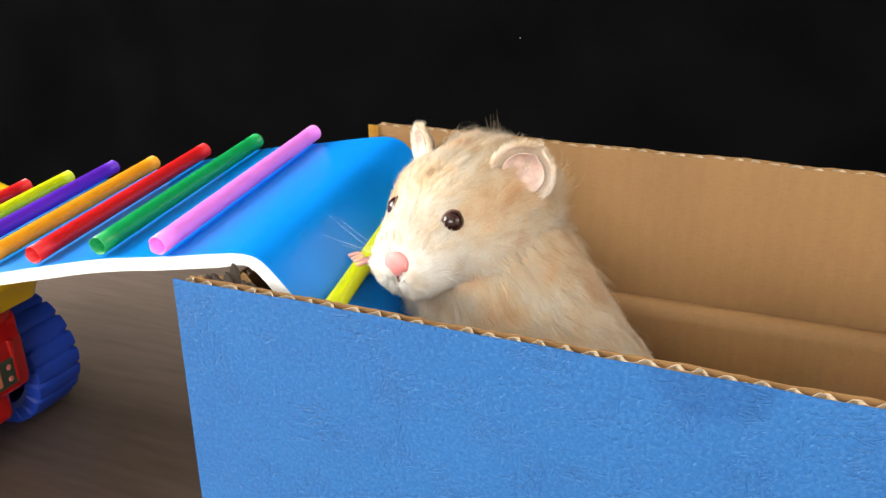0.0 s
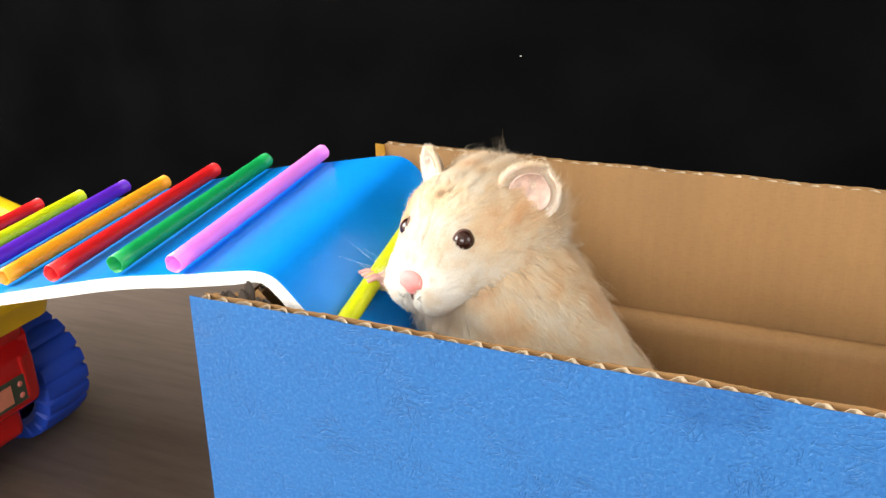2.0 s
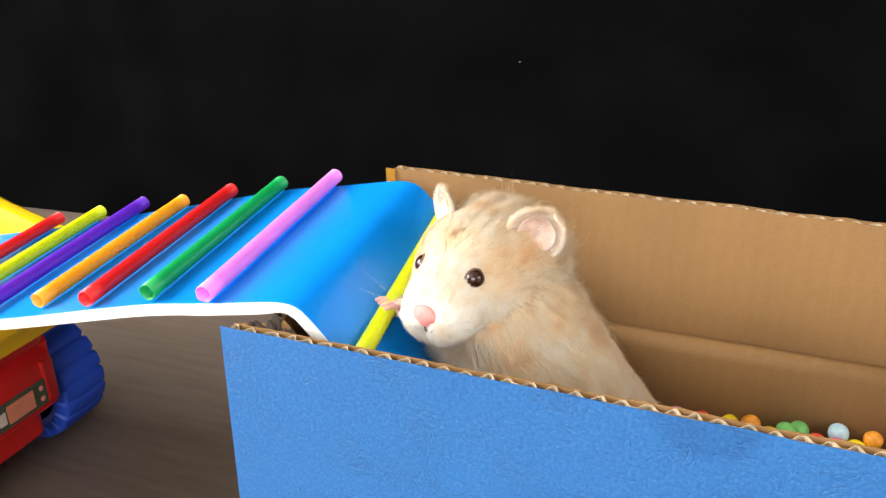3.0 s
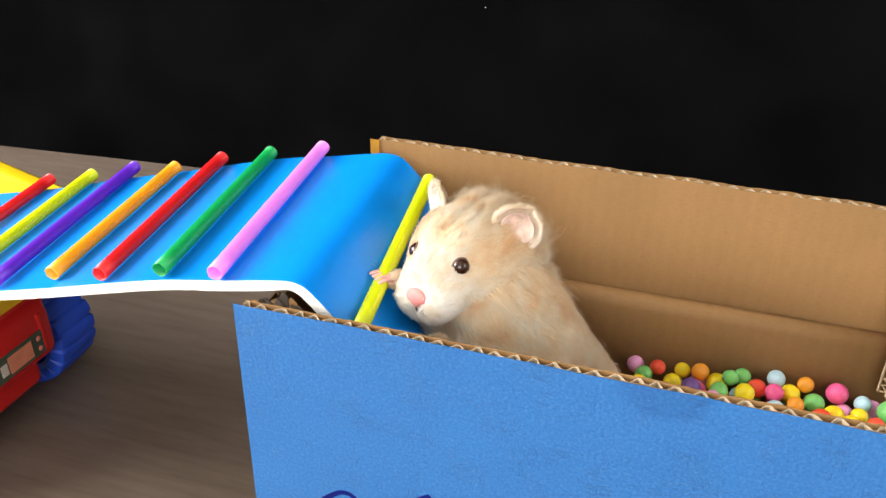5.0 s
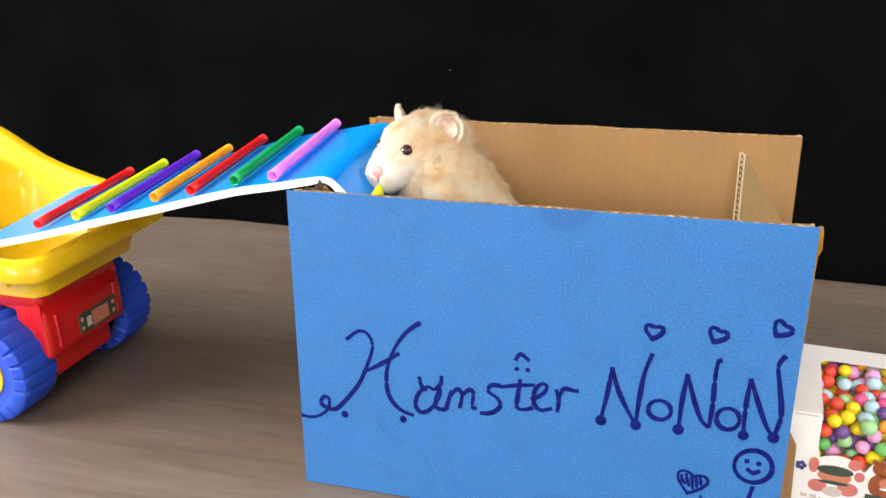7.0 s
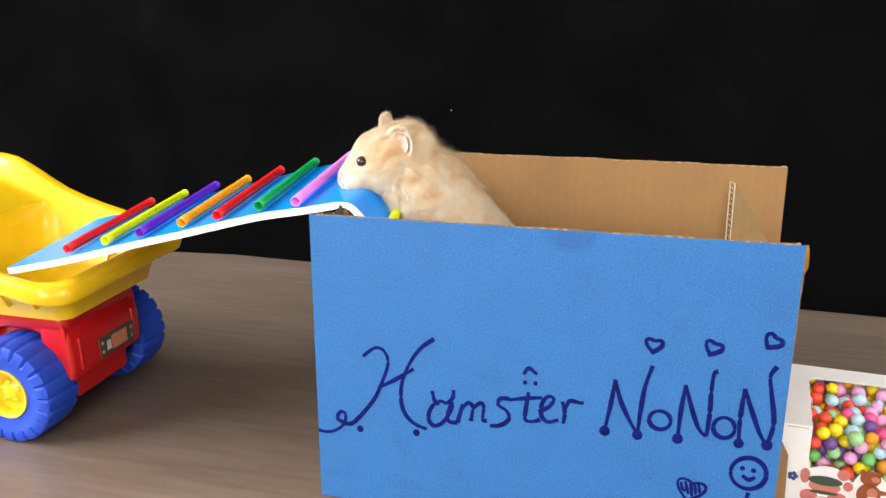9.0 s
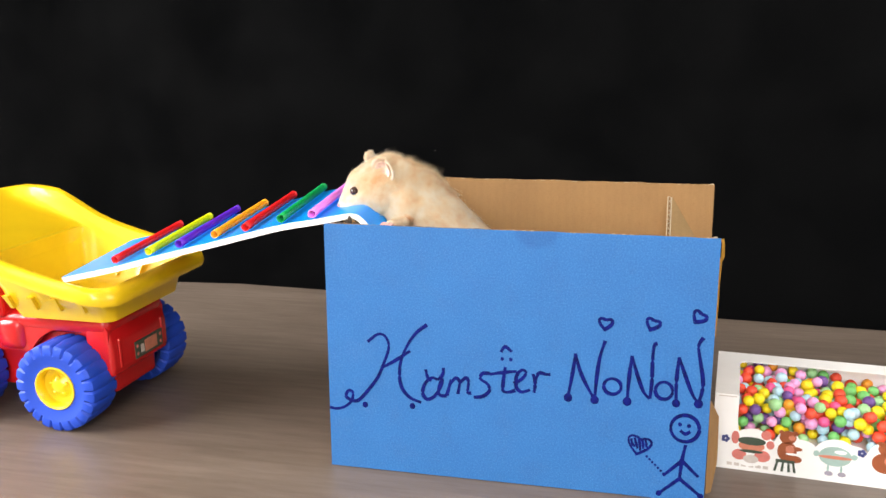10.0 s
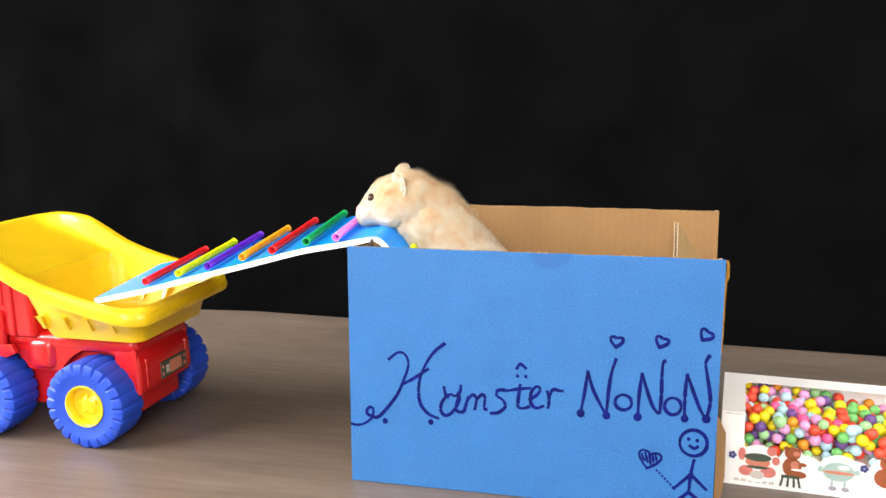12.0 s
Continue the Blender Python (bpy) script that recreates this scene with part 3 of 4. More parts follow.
def candy(mesh, x, y, z, group, label):
    ob = new("candy_ball", mesh)
    ob.matrix_basis = pose(x, y, z, random.uniform(0, 360), random.uniform(0, 360), 0)
    return tagged(ob, label, "ball", group)


def heap(name, spots, label):
    """Balls that lie under others, as one mesh."""
    bm = bmesh.new()
    for at, r in spots:
        bmesh.ops.create_icosphere(bm, subdivisions=2, radius=r, matrix=Matrix.Translation(at))
    return tagged(part(name, bm, CANDY_HEAP, smooth=True), label, "balls", kind="stuff")


def settle(rng, count, x_span, y_span, floor_z, radii, limit):
    """Balls dropped one by one, each into the lowest of a few random spots: (place, radius)."""
    placed = []
    for _ in range(count):
        best = None
        r = rng.choice(radii)
        for _ in range(14):
            x, y = rng.uniform(x_span[0] + r, x_span[1] - r), rng.uniform(y_span[0] + r, y_span[1] - r)
            z = floor_z + r
            for (px, py, pz), pr in placed:
                d2, s2 = (px - x) ** 2 + (py - y) ** 2, (pr + r) ** 2
                if d2 < s2:
                    z = max(z, pz + math.sqrt(s2 - d2))
            over = z + r - limit(x, y)
            if best is None or over < best[0]:
                best = (over, (x, y, z))
        if best[0] < 0:
            placed.append((best[1], r))
    return placed


def covered(ball_at, all_balls):
    """Whether other balls lie right on top of this one."""
    (x, y, z), r = ball_at
    return sum(1 for (a, b, c), q in all_balls if c > z + 0.5 * r and (a - x) ** 2 + (b - y) ** 2 < (1.1 * r) ** 2) > 0


SMALL = {0.0039: CANDY_MESHES[0], 0.0043: CANDY_MESHES[1], 0.0047: CANDY_MESHES[2], 0.0051: CANDY_MESHES[3]}
rng = random.Random(5)
heaped = settle(rng, 640, (0.0, 0.142), (FRONT_Y + 0.0055, BACK_Y - 0.0115), 0.113, list(SMALL), lambda x, y: 0.1360 - 0.003 * (x < 0.03))
hidden = [b for b in heaped if covered(b, heaped) or b[0][1] < 0.324]
for b in heaped:
    if b not in hidden:
        candy(SMALL[b[1]], *b[0], "balls in the carton", "small chalky coloured ball lying loose in the carton")
heap("ball_layer", hidden, "lower layer of coloured balls in the carton")

# ---- ramp and straws ----
RAMP_NEAR = [(-0.398, 0.1470), (-0.347, 0.1587), (-0.311, 0.1686), (-0.28, 0.1769), (-0.249, 0.1849), (-0.218, 0.1934), (-0.187, 0.2014), (-0.159, 0.2066), (-0.137, 0.2110), (-0.1275, 0.2124), (-0.1215, 0.2116), (-0.1170, 0.2085), (-0.109, 0.2003), (-0.095, 0.1858), (-0.075, 0.1640), (-0.055, 0.1410), (-0.04, 0.1230)]
RAMP_Y0, RAMP_Y1, RISE = 0.2640, 0.375, 0.0085
RAMP_LINE = spline([(x, 0, z) for x, z in RAMP_NEAR], 4)


def ramp_top(x, y):
    for a, b in zip(RAMP_LINE, RAMP_LINE[1:]):
        if a.x <= x <= b.x:
            return a.z + (b.z - a.z) * (x - a.x) / (b.x - a.x) + RISE * (y - RAMP_Y0) / (RAMP_Y1 - RAMP_Y0)
    return RAMP_LINE[-1].z


def ramp_slab(depth0, depth1, inset=0.0):
    rings = []
    for i, p in enumerate(RAMP_LINE):
        d = (RAMP_LINE[min(i + 1, len(RAMP_LINE) - 1)] - RAMP_LINE[max(i - 1, 0)]).normalized()
        nrm = Vector((-d.z, 0, d.x))
        thin = 0.0009 * math.exp(-((p.x + 0.128) / 0.006) ** 2) if depth1 > 0.002 else 0
        hi, lo = p - nrm * depth0, p - nrm * (depth1 - thin)
        ya, yb = RAMP_Y0 + inset, RAMP_Y1 - inset
        rough = 0.0003 * noise.noise((p.x * 300, 0, 0)) if not inset else 0
        rings.append([(hi.x, ya + rough, hi.z), (hi.x, yb, hi.z + RISE), (lo.x, yb, lo.z + RISE), (lo.x, ya + rough, lo.z)])
    return loft(rings, cap_first=True, cap_last=True)


ramp = thing("ramp", "folded white foam-board ramp faced with glossy blue card", "ramp")
part("foam_core", ramp_slab(0.0004, 0.0052), WHITE_FOAM, ramp, "white foam core showing at the cut edge")
part("blue_face", ramp_slab(0.0, 0.0005, 0.0002), RAMP_BLUE, ramp, "glossy blue facing")
STRAW_R = 0.0034


def straw(colour, xn, xf, yn, yf, lift=0.0012):
    a = Vector((xn, yn, ramp_top(xn, yn) + STRAW_R + lift))
    b = Vector((xf, yf, ramp_top(xf, min(yf, RAMP_Y1)) + STRAW_R + lift))
    bm = tube([a.lerp(b, i / 12) for i in range(13)], STRAW_R, 20, bm=None, inner=STRAW_R - 0.0004)
    for v in bm.verts:
        if v.co.y < yn + 0.002:
            v.co.y += 0.0006 * noise.noise(v.co * 500)
    ob = part("drinking_straw", bm, STRAW[colour], None, smooth=True)
    return tagged(ob, f"{colour} plastic drinking straw glued across the blue ramp as a rung", "straw", "straws on the ramp")


straw("red", -0.3465, -0.3475, 0.2690, 0.3810)
straw("lime", -0.3110, -0.3130, 0.2660, 0.3780)
straw("purple", -0.2810, -0.2850, 0.2650, 0.3810)
straw("orange", -0.2490, -0.2510, 0.2680, 0.3720)
straw("red", -0.2185, -0.2235, 0.2640, 0.3760)
straw("green", -0.1870, -0.1925, 0.2640, 0.3740)
straw("pink", -0.1590, -0.1640, 0.2620, 0.3770)
straw("lime", -0.0985, -0.1060, 0.2665, 0.3740)
straw("red", -0.0700, -0.0770, 0.2620, 0.3740)

# ---- toy truck ----
truck = thing("toy_dump_truck", "red, yellow and blue plastic toy dump truck", "toy truck", pose(-0.412, 0.340, 0, 0, 0, -1))


def rim_height(x):
    pts = [(-0.21, 0.186), (-0.16, 0.1975), (-0.14, 0.1995), (-0.120, 0.1990), (-0.102, 0.1965), (-0.085, 0.1885), (-0.07, 0.1795), (-0.055, 0.1710), (-0.035, 0.1630), (-0.013, 0.1562), (0.02, 0.1480), (0.06, 0.1400), (0.10, 0.132)]
    if x <= pts[0][0]:
        return pts[0][1]
    for (a, za), (b, zb) in zip(pts, pts[1:]):
        if a <= x <= b:
            return za + (zb - za) * (x - a) / (b - a)
    return pts[-1][1]


def bed_shell():
    def at(x0, x1, w, r, drop, flat=None):
        return [(x + 0.003, 0.905 * y - 0.0095, rim_height(x) - drop if flat is None else flat) for x, y in round_rect(x0, x1, -w, w, r, 8)]

    outer = [at(-0.050, 0.050, 0.062, 0.012, 0, 0.1035), at(-0.058, 0.053, 0.067, 0.014, 0, 0.1165), at(-0.066, 0.060, 0.084, 0.018, 0.0160), at(-0.150, 0.060, 0.086, 0.02, 0.0135), at(-0.165, 0.070, 0.0975, 0.026, 0.0125),
             at(-0.1665, 0.0715, 0.0990, 0.027, 0.008), at(-0.165, 0.070, 0.0975, 0.026, 0.001), at(-0.160, 0.065, 0.093, 0.024, -0.0015), at(-0.153, 0.059, 0.086, 0.022, 0.0005),
             at(-0.148, 0.056, 0.0825, 0.02, 0.008), at(-0.072, 0.054, 0.0800, 0.02, 0.014), at(-0.062, 0.051, 0.074, 0.014, 0.030), at(-0.054, 0.046, 0.061, 0.012, 0, 0.112), at(-0.048, 0.044, 0.056, 0.01, 0, 0.1075)]
    for ring_pts in (outer[10], outer[11]):
        for i, (x, y, z) in enumerate(ring_pts):
            ring_pts[i] = (x, y, max(z, 0.122))
    return loft(outer, cap_first=True, cap_last=True)


bed = part("dump_bed", bed_shell(), YELLOW, truck, "glossy yellow tipping bed", True)
bed.data.set_sharp_from_angle(angle=radians(48))
for side in (-1, 1):
    for i in range(4):
        rx = -0.045 + i * 0.025
        part("rib", sheet([(rx, side * 0.0605 - 0.0125, 0.114), (rx + 0.003, side * 0.0605 - 0.0125, 0.114), (rx + 0.005, side * 0.0690 - 0.0125, 0.128), (rx - 0.001, side * 0.0690 - 0.0125, 0.128)], (0, side * -0.004, 0)), YELLOW, bed)


def cab_body():
    bm = sheet([(-0.215, -0.060, 0.098), (-0.068, -0.060, 0.098), (-0.070, -0.060, 0.150), (-0.085, -0.060, 0.166), (-0.150, -0.060, 0.174), (-0.215, -0.060, 0.174)], (0, 0.12, 0))
    bmesh.ops.bevel(bm, geom=bm.edges[:], offset=0.005, segments=3, profile=0.5, affect="EDGES")
    return bm


def arched_side(y0, y1, low=0.066):
    """Red flank with round arches over both wheels."""
    def arch(cx, r):
        half = math.acos(max(-1.0, min(1.0, (low - 0.0434) / r)))
        return [(cx + r * math.sin(-half + 2 * half * i / 12), 0.0434 + r * math.cos(-half + 2 * half * i / 12)) for i in range(13)]

    line = [(-0.206, low)] + arch(-0.124, 0.0475) + arch(-0.004, 0.0475) + [(0.034, low - 0.014), (0.038, low - 0.010), (0.039, 0.090), (0.034, 0.1005), (-0.206, 0.1005)]
    return sheet([(x, y0, z) for x, z in line], (0, y1 - y0, 0))


part("chassis", block((-0.21, -0.056, 0.086), (0.040, 0.036, 0.1035), 0.008, segments=4), RED, truck, "glossy red chassis deck", True)
part("flank", arched_side(-0.0545, -0.0480), RED, truck)
part("flank", arched_side(0.0280, 0.0345), RED, truck)
rear = sheet([(0.014, -0.0550, 0.0440), (0.0380, -0.0550, 0.0440), (0.0418, -0.0550, 0.0500), (0.0418, -0.0550, 0.0760), (0.0360, -0.0550, 0.0985), (0.014, -0.0550, 0.1000)], (0, 0.0910, 0))
bmesh.ops.bevel(rear, geom=rear.edges[:], offset=0.0048, segments=4, profile=0.5, affect="EDGES")
part("rear_block", rear, RED, truck, "rounded red tail with a slanted upper edge", True)
# Made deep and low to block window light and shade the table below.
part("underframe", block((-0.20, -0.042, 0.024), (0.032, 0.026, 0.0860), 0.004), RED, truck)
part("fender", block((-0.080, -0.0600, 0.066), (-0.050, 0.040, 0.0985), 0.009, segments=4), RED, truck, "", True)
for s in (-1, 1):
    part("tail_rib", block((0.0395, s * 0.034 - 0.0105, 0.052), (0.0428, s * 0.034 - 0.0065, 0.080), 0.0012), RED, truck)
cab = part("cab", cab_body(), RED, truck, "glossy red cab")
for s in (-1, 1):
    part("cab_window", block((-0.150, s * 0.0602 - 0.001, 0.130), (-0.100, s * 0.0602 + 0.001, 0.156), 0.0009), RED, cab)
    part("pillar", block((-0.094, s * 0.0600 - 0.0022, 0.100), (-0.088, s * 0.0600 + 0.0022, 0.160), 0.0018, segments=3), RED, cab)
    part("door_panel", block((-0.160, s * 0.0610 - 0.0040, 0.090), (-0.100, s * 0.0610 + 0.0040, 0.126), 0.0036, segments=3), RED, cab, "raised red door panel", True)
    part("mudguard", sheet([(-0.165, s * 0.0605, 0.092), (-0.092, s * 0.0605, 0.092), (-0.088, s * 0.0605, 0.084), (-0.100, s * 0.0605, 0.079), (-0.165, s * 0.0605, 0.088)], (0, s * 0.004, 0)), RED, cab)
plate = part("sticker", block((0.0480, -0.023, 0.052), (0.0490, 0.023, 0.069), 0.0003), DARK_LABEL, truck, "dark sticker with salmon bar and small lamps")
part("bar", block((0.0491, -0.008, 0.0545), (0.0495, 0.012, 0.0665)), SALMON, plate)
part("mark", block((0.0491, -0.0145, 0.056), (0.0495, -0.0095, 0.064)), GREY_INK, plate)
for py, pz in ((-0.0195, 0.0565), (-0.0195, 0.064), (0.0185, 0.0565), (0.0185, 0.064)):
    part("lamp", ball(0.0018, (0.3, 1, 1), (0.0491, py, pz), 10, 8), CORAL_PRINT, plate)
plate.matrix_basis = pose(-0.0064, 0.002, 0)


def tyre():
    """Blue tyre about the y axis, its outer side towards -y: flat flank, square shoulder cut by tread notches, slightly crowned tread."""
    step, n = 6, 126
    rows = [(0.0200, -0.0140), (0.0207, -0.0164), (0.0292, -0.0172), (0.0317, -0.0182), (0.0390, -0.0179), (0.0413, -0.0166), (0.0419, -0.0110), (0.0420, 0.0), (0.0419, 0.0110), (0.0413, 0.0166), (0.0390, 0.0179), (0.0317, 0.0182), (0.0275, 0.0158)]
    cut = {4: (0.0004, 0.0022), 5: (0.0020, 0.0016), 6: (0.0014, 0.0), 8: (0.0014, 0.0), 9: (0.0020, 0.0016), 10: (0.0004, 0.0022)}
    rings = []
    for k, (r, y) in enumerate(rows):
        ring_pts = []
        for i in range(n):
            a = 2 * math.pi * i / n
            down, inward = cut.get(k, (0.0, 0.0)) if i % step == 0 else (0.0, 0.0)
            facet = 0.0003 * abs((i % step) / step - 0.5) * 2 if k in (5, 6, 7, 8, 9) else 0.0
            rr = r - down - facet
            ring_pts.append((rr * math.cos(a), y - math.copysign(inward, y), rr * math.sin(a)))
        rings.append(ring_pts)
    return loft(rings)


def rim_disc():
    n = 40
    prof = [(0.0206, -0.0140), (0.0204, -0.0174), (0.0193, -0.0176), (0.0182, -0.0168), (0.0172, -0.0085), (0.0125, -0.0070), (0.0105, -0.0075), (0.0075, -0.0118), (0.0040, -0.0128)]
    rings = [[(r * math.cos(2 * math.pi * i / n), y, r * math.sin(2 * math.pi * i / n)) for i in range(n)] for r, y in prof]
    return loft(rings, cap_last=True)


TYRE, RIM = finish("tyre", tyre(), TYRE_BLUE, True), finish("rim", rim_disc(), YELLOW, True)
TYRE.set_sharp_from_angle(angle=radians(32))
RIM.set_sharp_from_angle(angle=radians(50))
BOLT = finish("bolt", ball(0.0024, (1, 1, 1), u=10, v=8), YELLOW, True)
for wx in (-0.004, -0.124):
    for side in (-1, 1):
        wheel = new("wheel", TYRE)
        wheel.parent = truck
        wheel.matrix_basis = pose(wx, -0.063 if side < 0 else 0.059, 0.0421, 0, 0, 0 if side < 0 else 180)
        o = new("rim", RIM)
        o.parent = wheel
        for i in range(5):
            o = new("bolt", BOLT)
            o.parent = wheel
            o.matrix_basis = pose(0.0078 * math.cos(i * 1.2566 + 0.3), -0.0105, 0.0078 * math.sin(i * 1.2566 + 0.3))
part("axle", tube([(-0.004, -0.055, 0.0421), (-0.004, 0.055, 0.0421)], 0.004, 10), RED, truck)
part("axle", tube([(-0.124, -0.055, 0.0421), (-0.124, 0.055, 0.0421)], 0.004, 10), RED, truck)

# ---- candy box ----
box = thing("candy_box", "white card candy box with a large window, full of coloured balls", "box", pose(0.1575, 0.3125, 0, 0, 0, -5))
BL, BD, BH = 0.235, 0.098, 0.064
part("base", block((0, 0.0005, 0.0), (BL, BD, 0.001)), WHITE_CARD, box)
part("back_panel", block((0, BD - 0.0006, 0.001), (BL, BD, BH)), WHITE_CARD, box)
for sx in (0, BL - 0.0006):
    part("side_panel", block((sx, 0.0006, 0.001), (sx + 0.0006, BD - 0.0006, BH)), WHITE_CARD, box)


def scallop(x):
    return 0.0285 + 0.004 * max(0, math.sin((x - 0.02) * 2 * math.pi / 0.037)) ** 0.5 if x < BL - 0.02 else 0.03


edge = [(0.0185, 0.0, BH)] + [(0.0185, 0.0, 0.042), (0.020, 0, 0.0325)] + [(0.02 + (BL - 0.04) * i / 48, 0.0, scallop(0.02 + (BL - 0.04) * i / 48)) for i in range(49)] + [(BL - 0.0185, 0, 0.04), (BL - 0.0185, 0.0, BH)]
part("front_panel", sheet([(0.0006, 0, 0.0), (BL - 0.0006, 0, 0.0), (BL - 0.0006, 0, BH)] + edge[::-1] + [(0.0006, 0, BH)], (0, 0.0006, 0)), WHITE_CARD, box)
top_panel = bmesh.new()
for lo, hi in (((0.0, 0.0, BH), (0.0185, BD, BH + 0.0006)), ((BL - 0.0185, 0.0, BH), (BL, BD, BH + 0.0006)), ((0.0185, BD - 0.021, BH), (BL - 0.0185, BD, BH + 0.0006))):
    block(lo, hi, bm=top_panel)
for fx, fs in ((0.0185, 1), (BL - 0.0185, -1)):
    sheet([(fx, BD - 0.021, BH), (fx + fs * 0.006, BD - 0.021, BH), (fx + fs * 0.0018, BD - 0.0228, BH), (fx, BD - 0.027, BH)], (0, 0, 0.0006), top_panel)
part("top_panel", top_panel, WHITE_CARD, box, "white top with the window cut out")
part("printed_line", block((0.003, -0.0003, 0.0625), (0.0165, 0.0002, 0.0632)), GREY_INK, box)
for i in range(6):
    part("printed_bar", block((0.012 + i * 0.0055, -0.0003, 0.0035), (0.0160 + i * 0.0055, 0.0002, 0.0060)), GREY_INK, box)


def printed(name, kind, material, cx, cz, w, h, depth):
    bm = bmesh.new()
    pts = [(cx + w * math.cos(a) * (1 + kind * 0.12 * math.cos(3 * a)), -depth, cz + h * math.sin(a) * (1 + kind * 0.1 * math.sin(2 * a))) for a in (2 * math.pi * i / 28 for i in range(28))]
    return part(name, sheet(pts, (0, 0.0004, 0), bm), material, box)


def dish_print(cx):
    printed("printed_shape", 0.4, WHITE_CARD, cx, 0.021, 0.0172, 0.0165, 0.0006)
    for dx, dz, w, h in ((-0.0125, 0.0075, 0.0030, 0.0055), (0.0105, 0.0120, 0.0038, 0.0040), (0.0140, 0.0040, 0.0030, 0.0035), (-0.0090, -0.0070, 0.0055, 0.0045), (0.0085, -0.0065, 0.0060, 0.0048)):
        printed("printed_shape", 0.0, CORAL_PRINT, cx + dx, 0.021 + dz, w, h, 0.0010)
    printed("printed_shape", 0.0, SALMON, cx, 0.0225, 0.0098, 0.0048, 0.0012)
    printed("printed_shape", 0.0, DARK_LABEL, cx, 0.0268, 0.0105, 0.0034, 0.0014)
    printed("printed_shape", 0.0, DARK_LABEL, cx, 0.0180, 0.0088, 0.0013, 0.0014)
    printed("printed_shape", 0.0, GREY_INK, cx, 0.0112, 0.0058, 0.0036, 0.0011)


def brown_print(cx, wide):
    printed("printed_shape", 0.3, WHITE_CARD, cx, 0.021, 0.0108 * wide, 0.0180, 0.0006)
    for dx, dz, w, h in ((0.0, 0.0125, 0.0062, 0.0055), (0.0, 0.0005, 0.0072 * wide, 0.0085), (-0.0050, 0.0165, 0.0018, 0.0018), (0.0050, 0.0165, 0.0018, 0.0018)):
        printed("printed_shape", 0.0, BROWN_PRINT, cx + dx, 0.021 + dz, w, h, 0.0010)
    printed("printed_shape", 0.0, SALMON, cx + 0.002, 0.0235, 0.0032, 0.0036, 0.0013)
    if wide < 1.2:
        part("printed_bar", block((cx - 0.0078, -0.0014, 0.0118), (cx + 0.0062, -0.0009, 0.0142)), DARK_LABEL, box)
        for dx, lean in ((-0.0066, -0.0016), (-0.0022, -0.0006), (0.0018, 0.0006), (0.0052, 0.0016)):
            part("printed_bar", sheet([(cx + dx + lean - 0.0010, -0.0013, 0.0040), (cx + dx + lean + 0.0010, -0.0013, 0.0040), (cx + dx + 0.0008, -0.0013, 0.0120), (cx + dx - 0.0008, -0.0013, 0.0120)], (0, 0.0004, 0)), DARK_LABEL, box)
        printed("printed_shape", 0.0, BROWN_PRINT, cx + 0.0060, 0.0245, 0.0052, 0.0018, 0.0012)
        printed("printed_shape", 0.0, BROWN_PRINT, cx + 0.0055, 0.0155, 0.0058, 0.0030, 0.0012)
        printed("printed_shape", 0.0, WHITE_CARD, cx + 0.0045, 0.0198, 0.0052, 0.0009, 0.0016)
        printed("printed_shape", 0.0, SALMON, cx + 0.0030, 0.0335, 0.0026, 0.0020, 0.0013)


def round_print(cx):
    printed("printed_shape", 0.2, WHITE_CARD, cx, 0.021, 0.0165, 0.0155, 0.0006)
    printed("printed_shape", 0.0, TEAL_PRINT, cx, 0.0222, 0.0118, 0.0082, 0.0010)
    printed("printed_shape", 0.0, SALMON, cx, 0.0215, 0.0120, 0.0014, 0.0013)
    printed("printed_shape", 0.0, WHITE_CARD, cx + 0.0035, 0.0262, 0.0045, 0.0016, 0.0013)
    for dx in (-0.0045, 0.0050):
        printed("printed_shape", 0.0, TEAL_PRINT, cx + dx, 0.0118, 0.0009, 0.0034, 0.0010)
        printed("printed_shape", 0.0, BOOT_PRINT, cx + dx + 0.0008, 0.0075, 0.0030, 0.0019, 0.0012)
    for side in (-1, 1):
        printed("printed_shape", 0.3, TEAL_PRINT, cx + side * 0.0136, 0.0232, 0.0022, 0.0024, 0.0009)


dish_print(0.0300)
brown_print(0.0565, 1.0)
round_print(0.0915)
brown_print(0.1270, 1.35)
dish_print(0.165)
for fx, fz in ((0.0100, 0.0265), (0.1100, 0.0275), (0.147, 0.0275)):
    for i in range(5):
        printed("printed_petal", 0.0, NAVY_PRINT, fx + 0.0020 * math.cos(i * 1.2566), fz + 0.0020 * math.sin(i * 1.2566), 0.0014, 0.0014, 0.0008)

LARGE = {0.0043: BIG_CANDY[0], 0.0046: BIG_CANDY[1], 0.0050: BIG_CANDY[2]}
rng = random.Random(11)
turn = box.matrix_basis
heaped = settle(rng, 900, (0.0012, 0.190), (0.0012, BD - 0.0012), 0.026, list(LARGE), lambda x, y: 0.0625 - 0.15 * max(0, x - 0.06) * (0.35 + 0.65 * y / BD))
hidden = [b for b in heaped if (covered(b, heaped) and b[0][1] > 0.014) or b[0][0] > 0.150]
for b in heaped:
    if b not in hidden:
        candy(LARGE[b[1]], *(turn @ Vector(b[0])), "balls in the candy box", "chalky coloured ball inside the windowed candy box")
part("inner_tray", block((0.001, 0.001, 0.0012), (BL - 0.001, BD - 0.001, 0.0258)), WHITE_CARD, box)
heap("ball_heap", [(turn @ Vector(a), r) for a, r in hidden], "further coloured balls heaped in the candy box")

# ---- hamster ----
from mathutils import kdtree


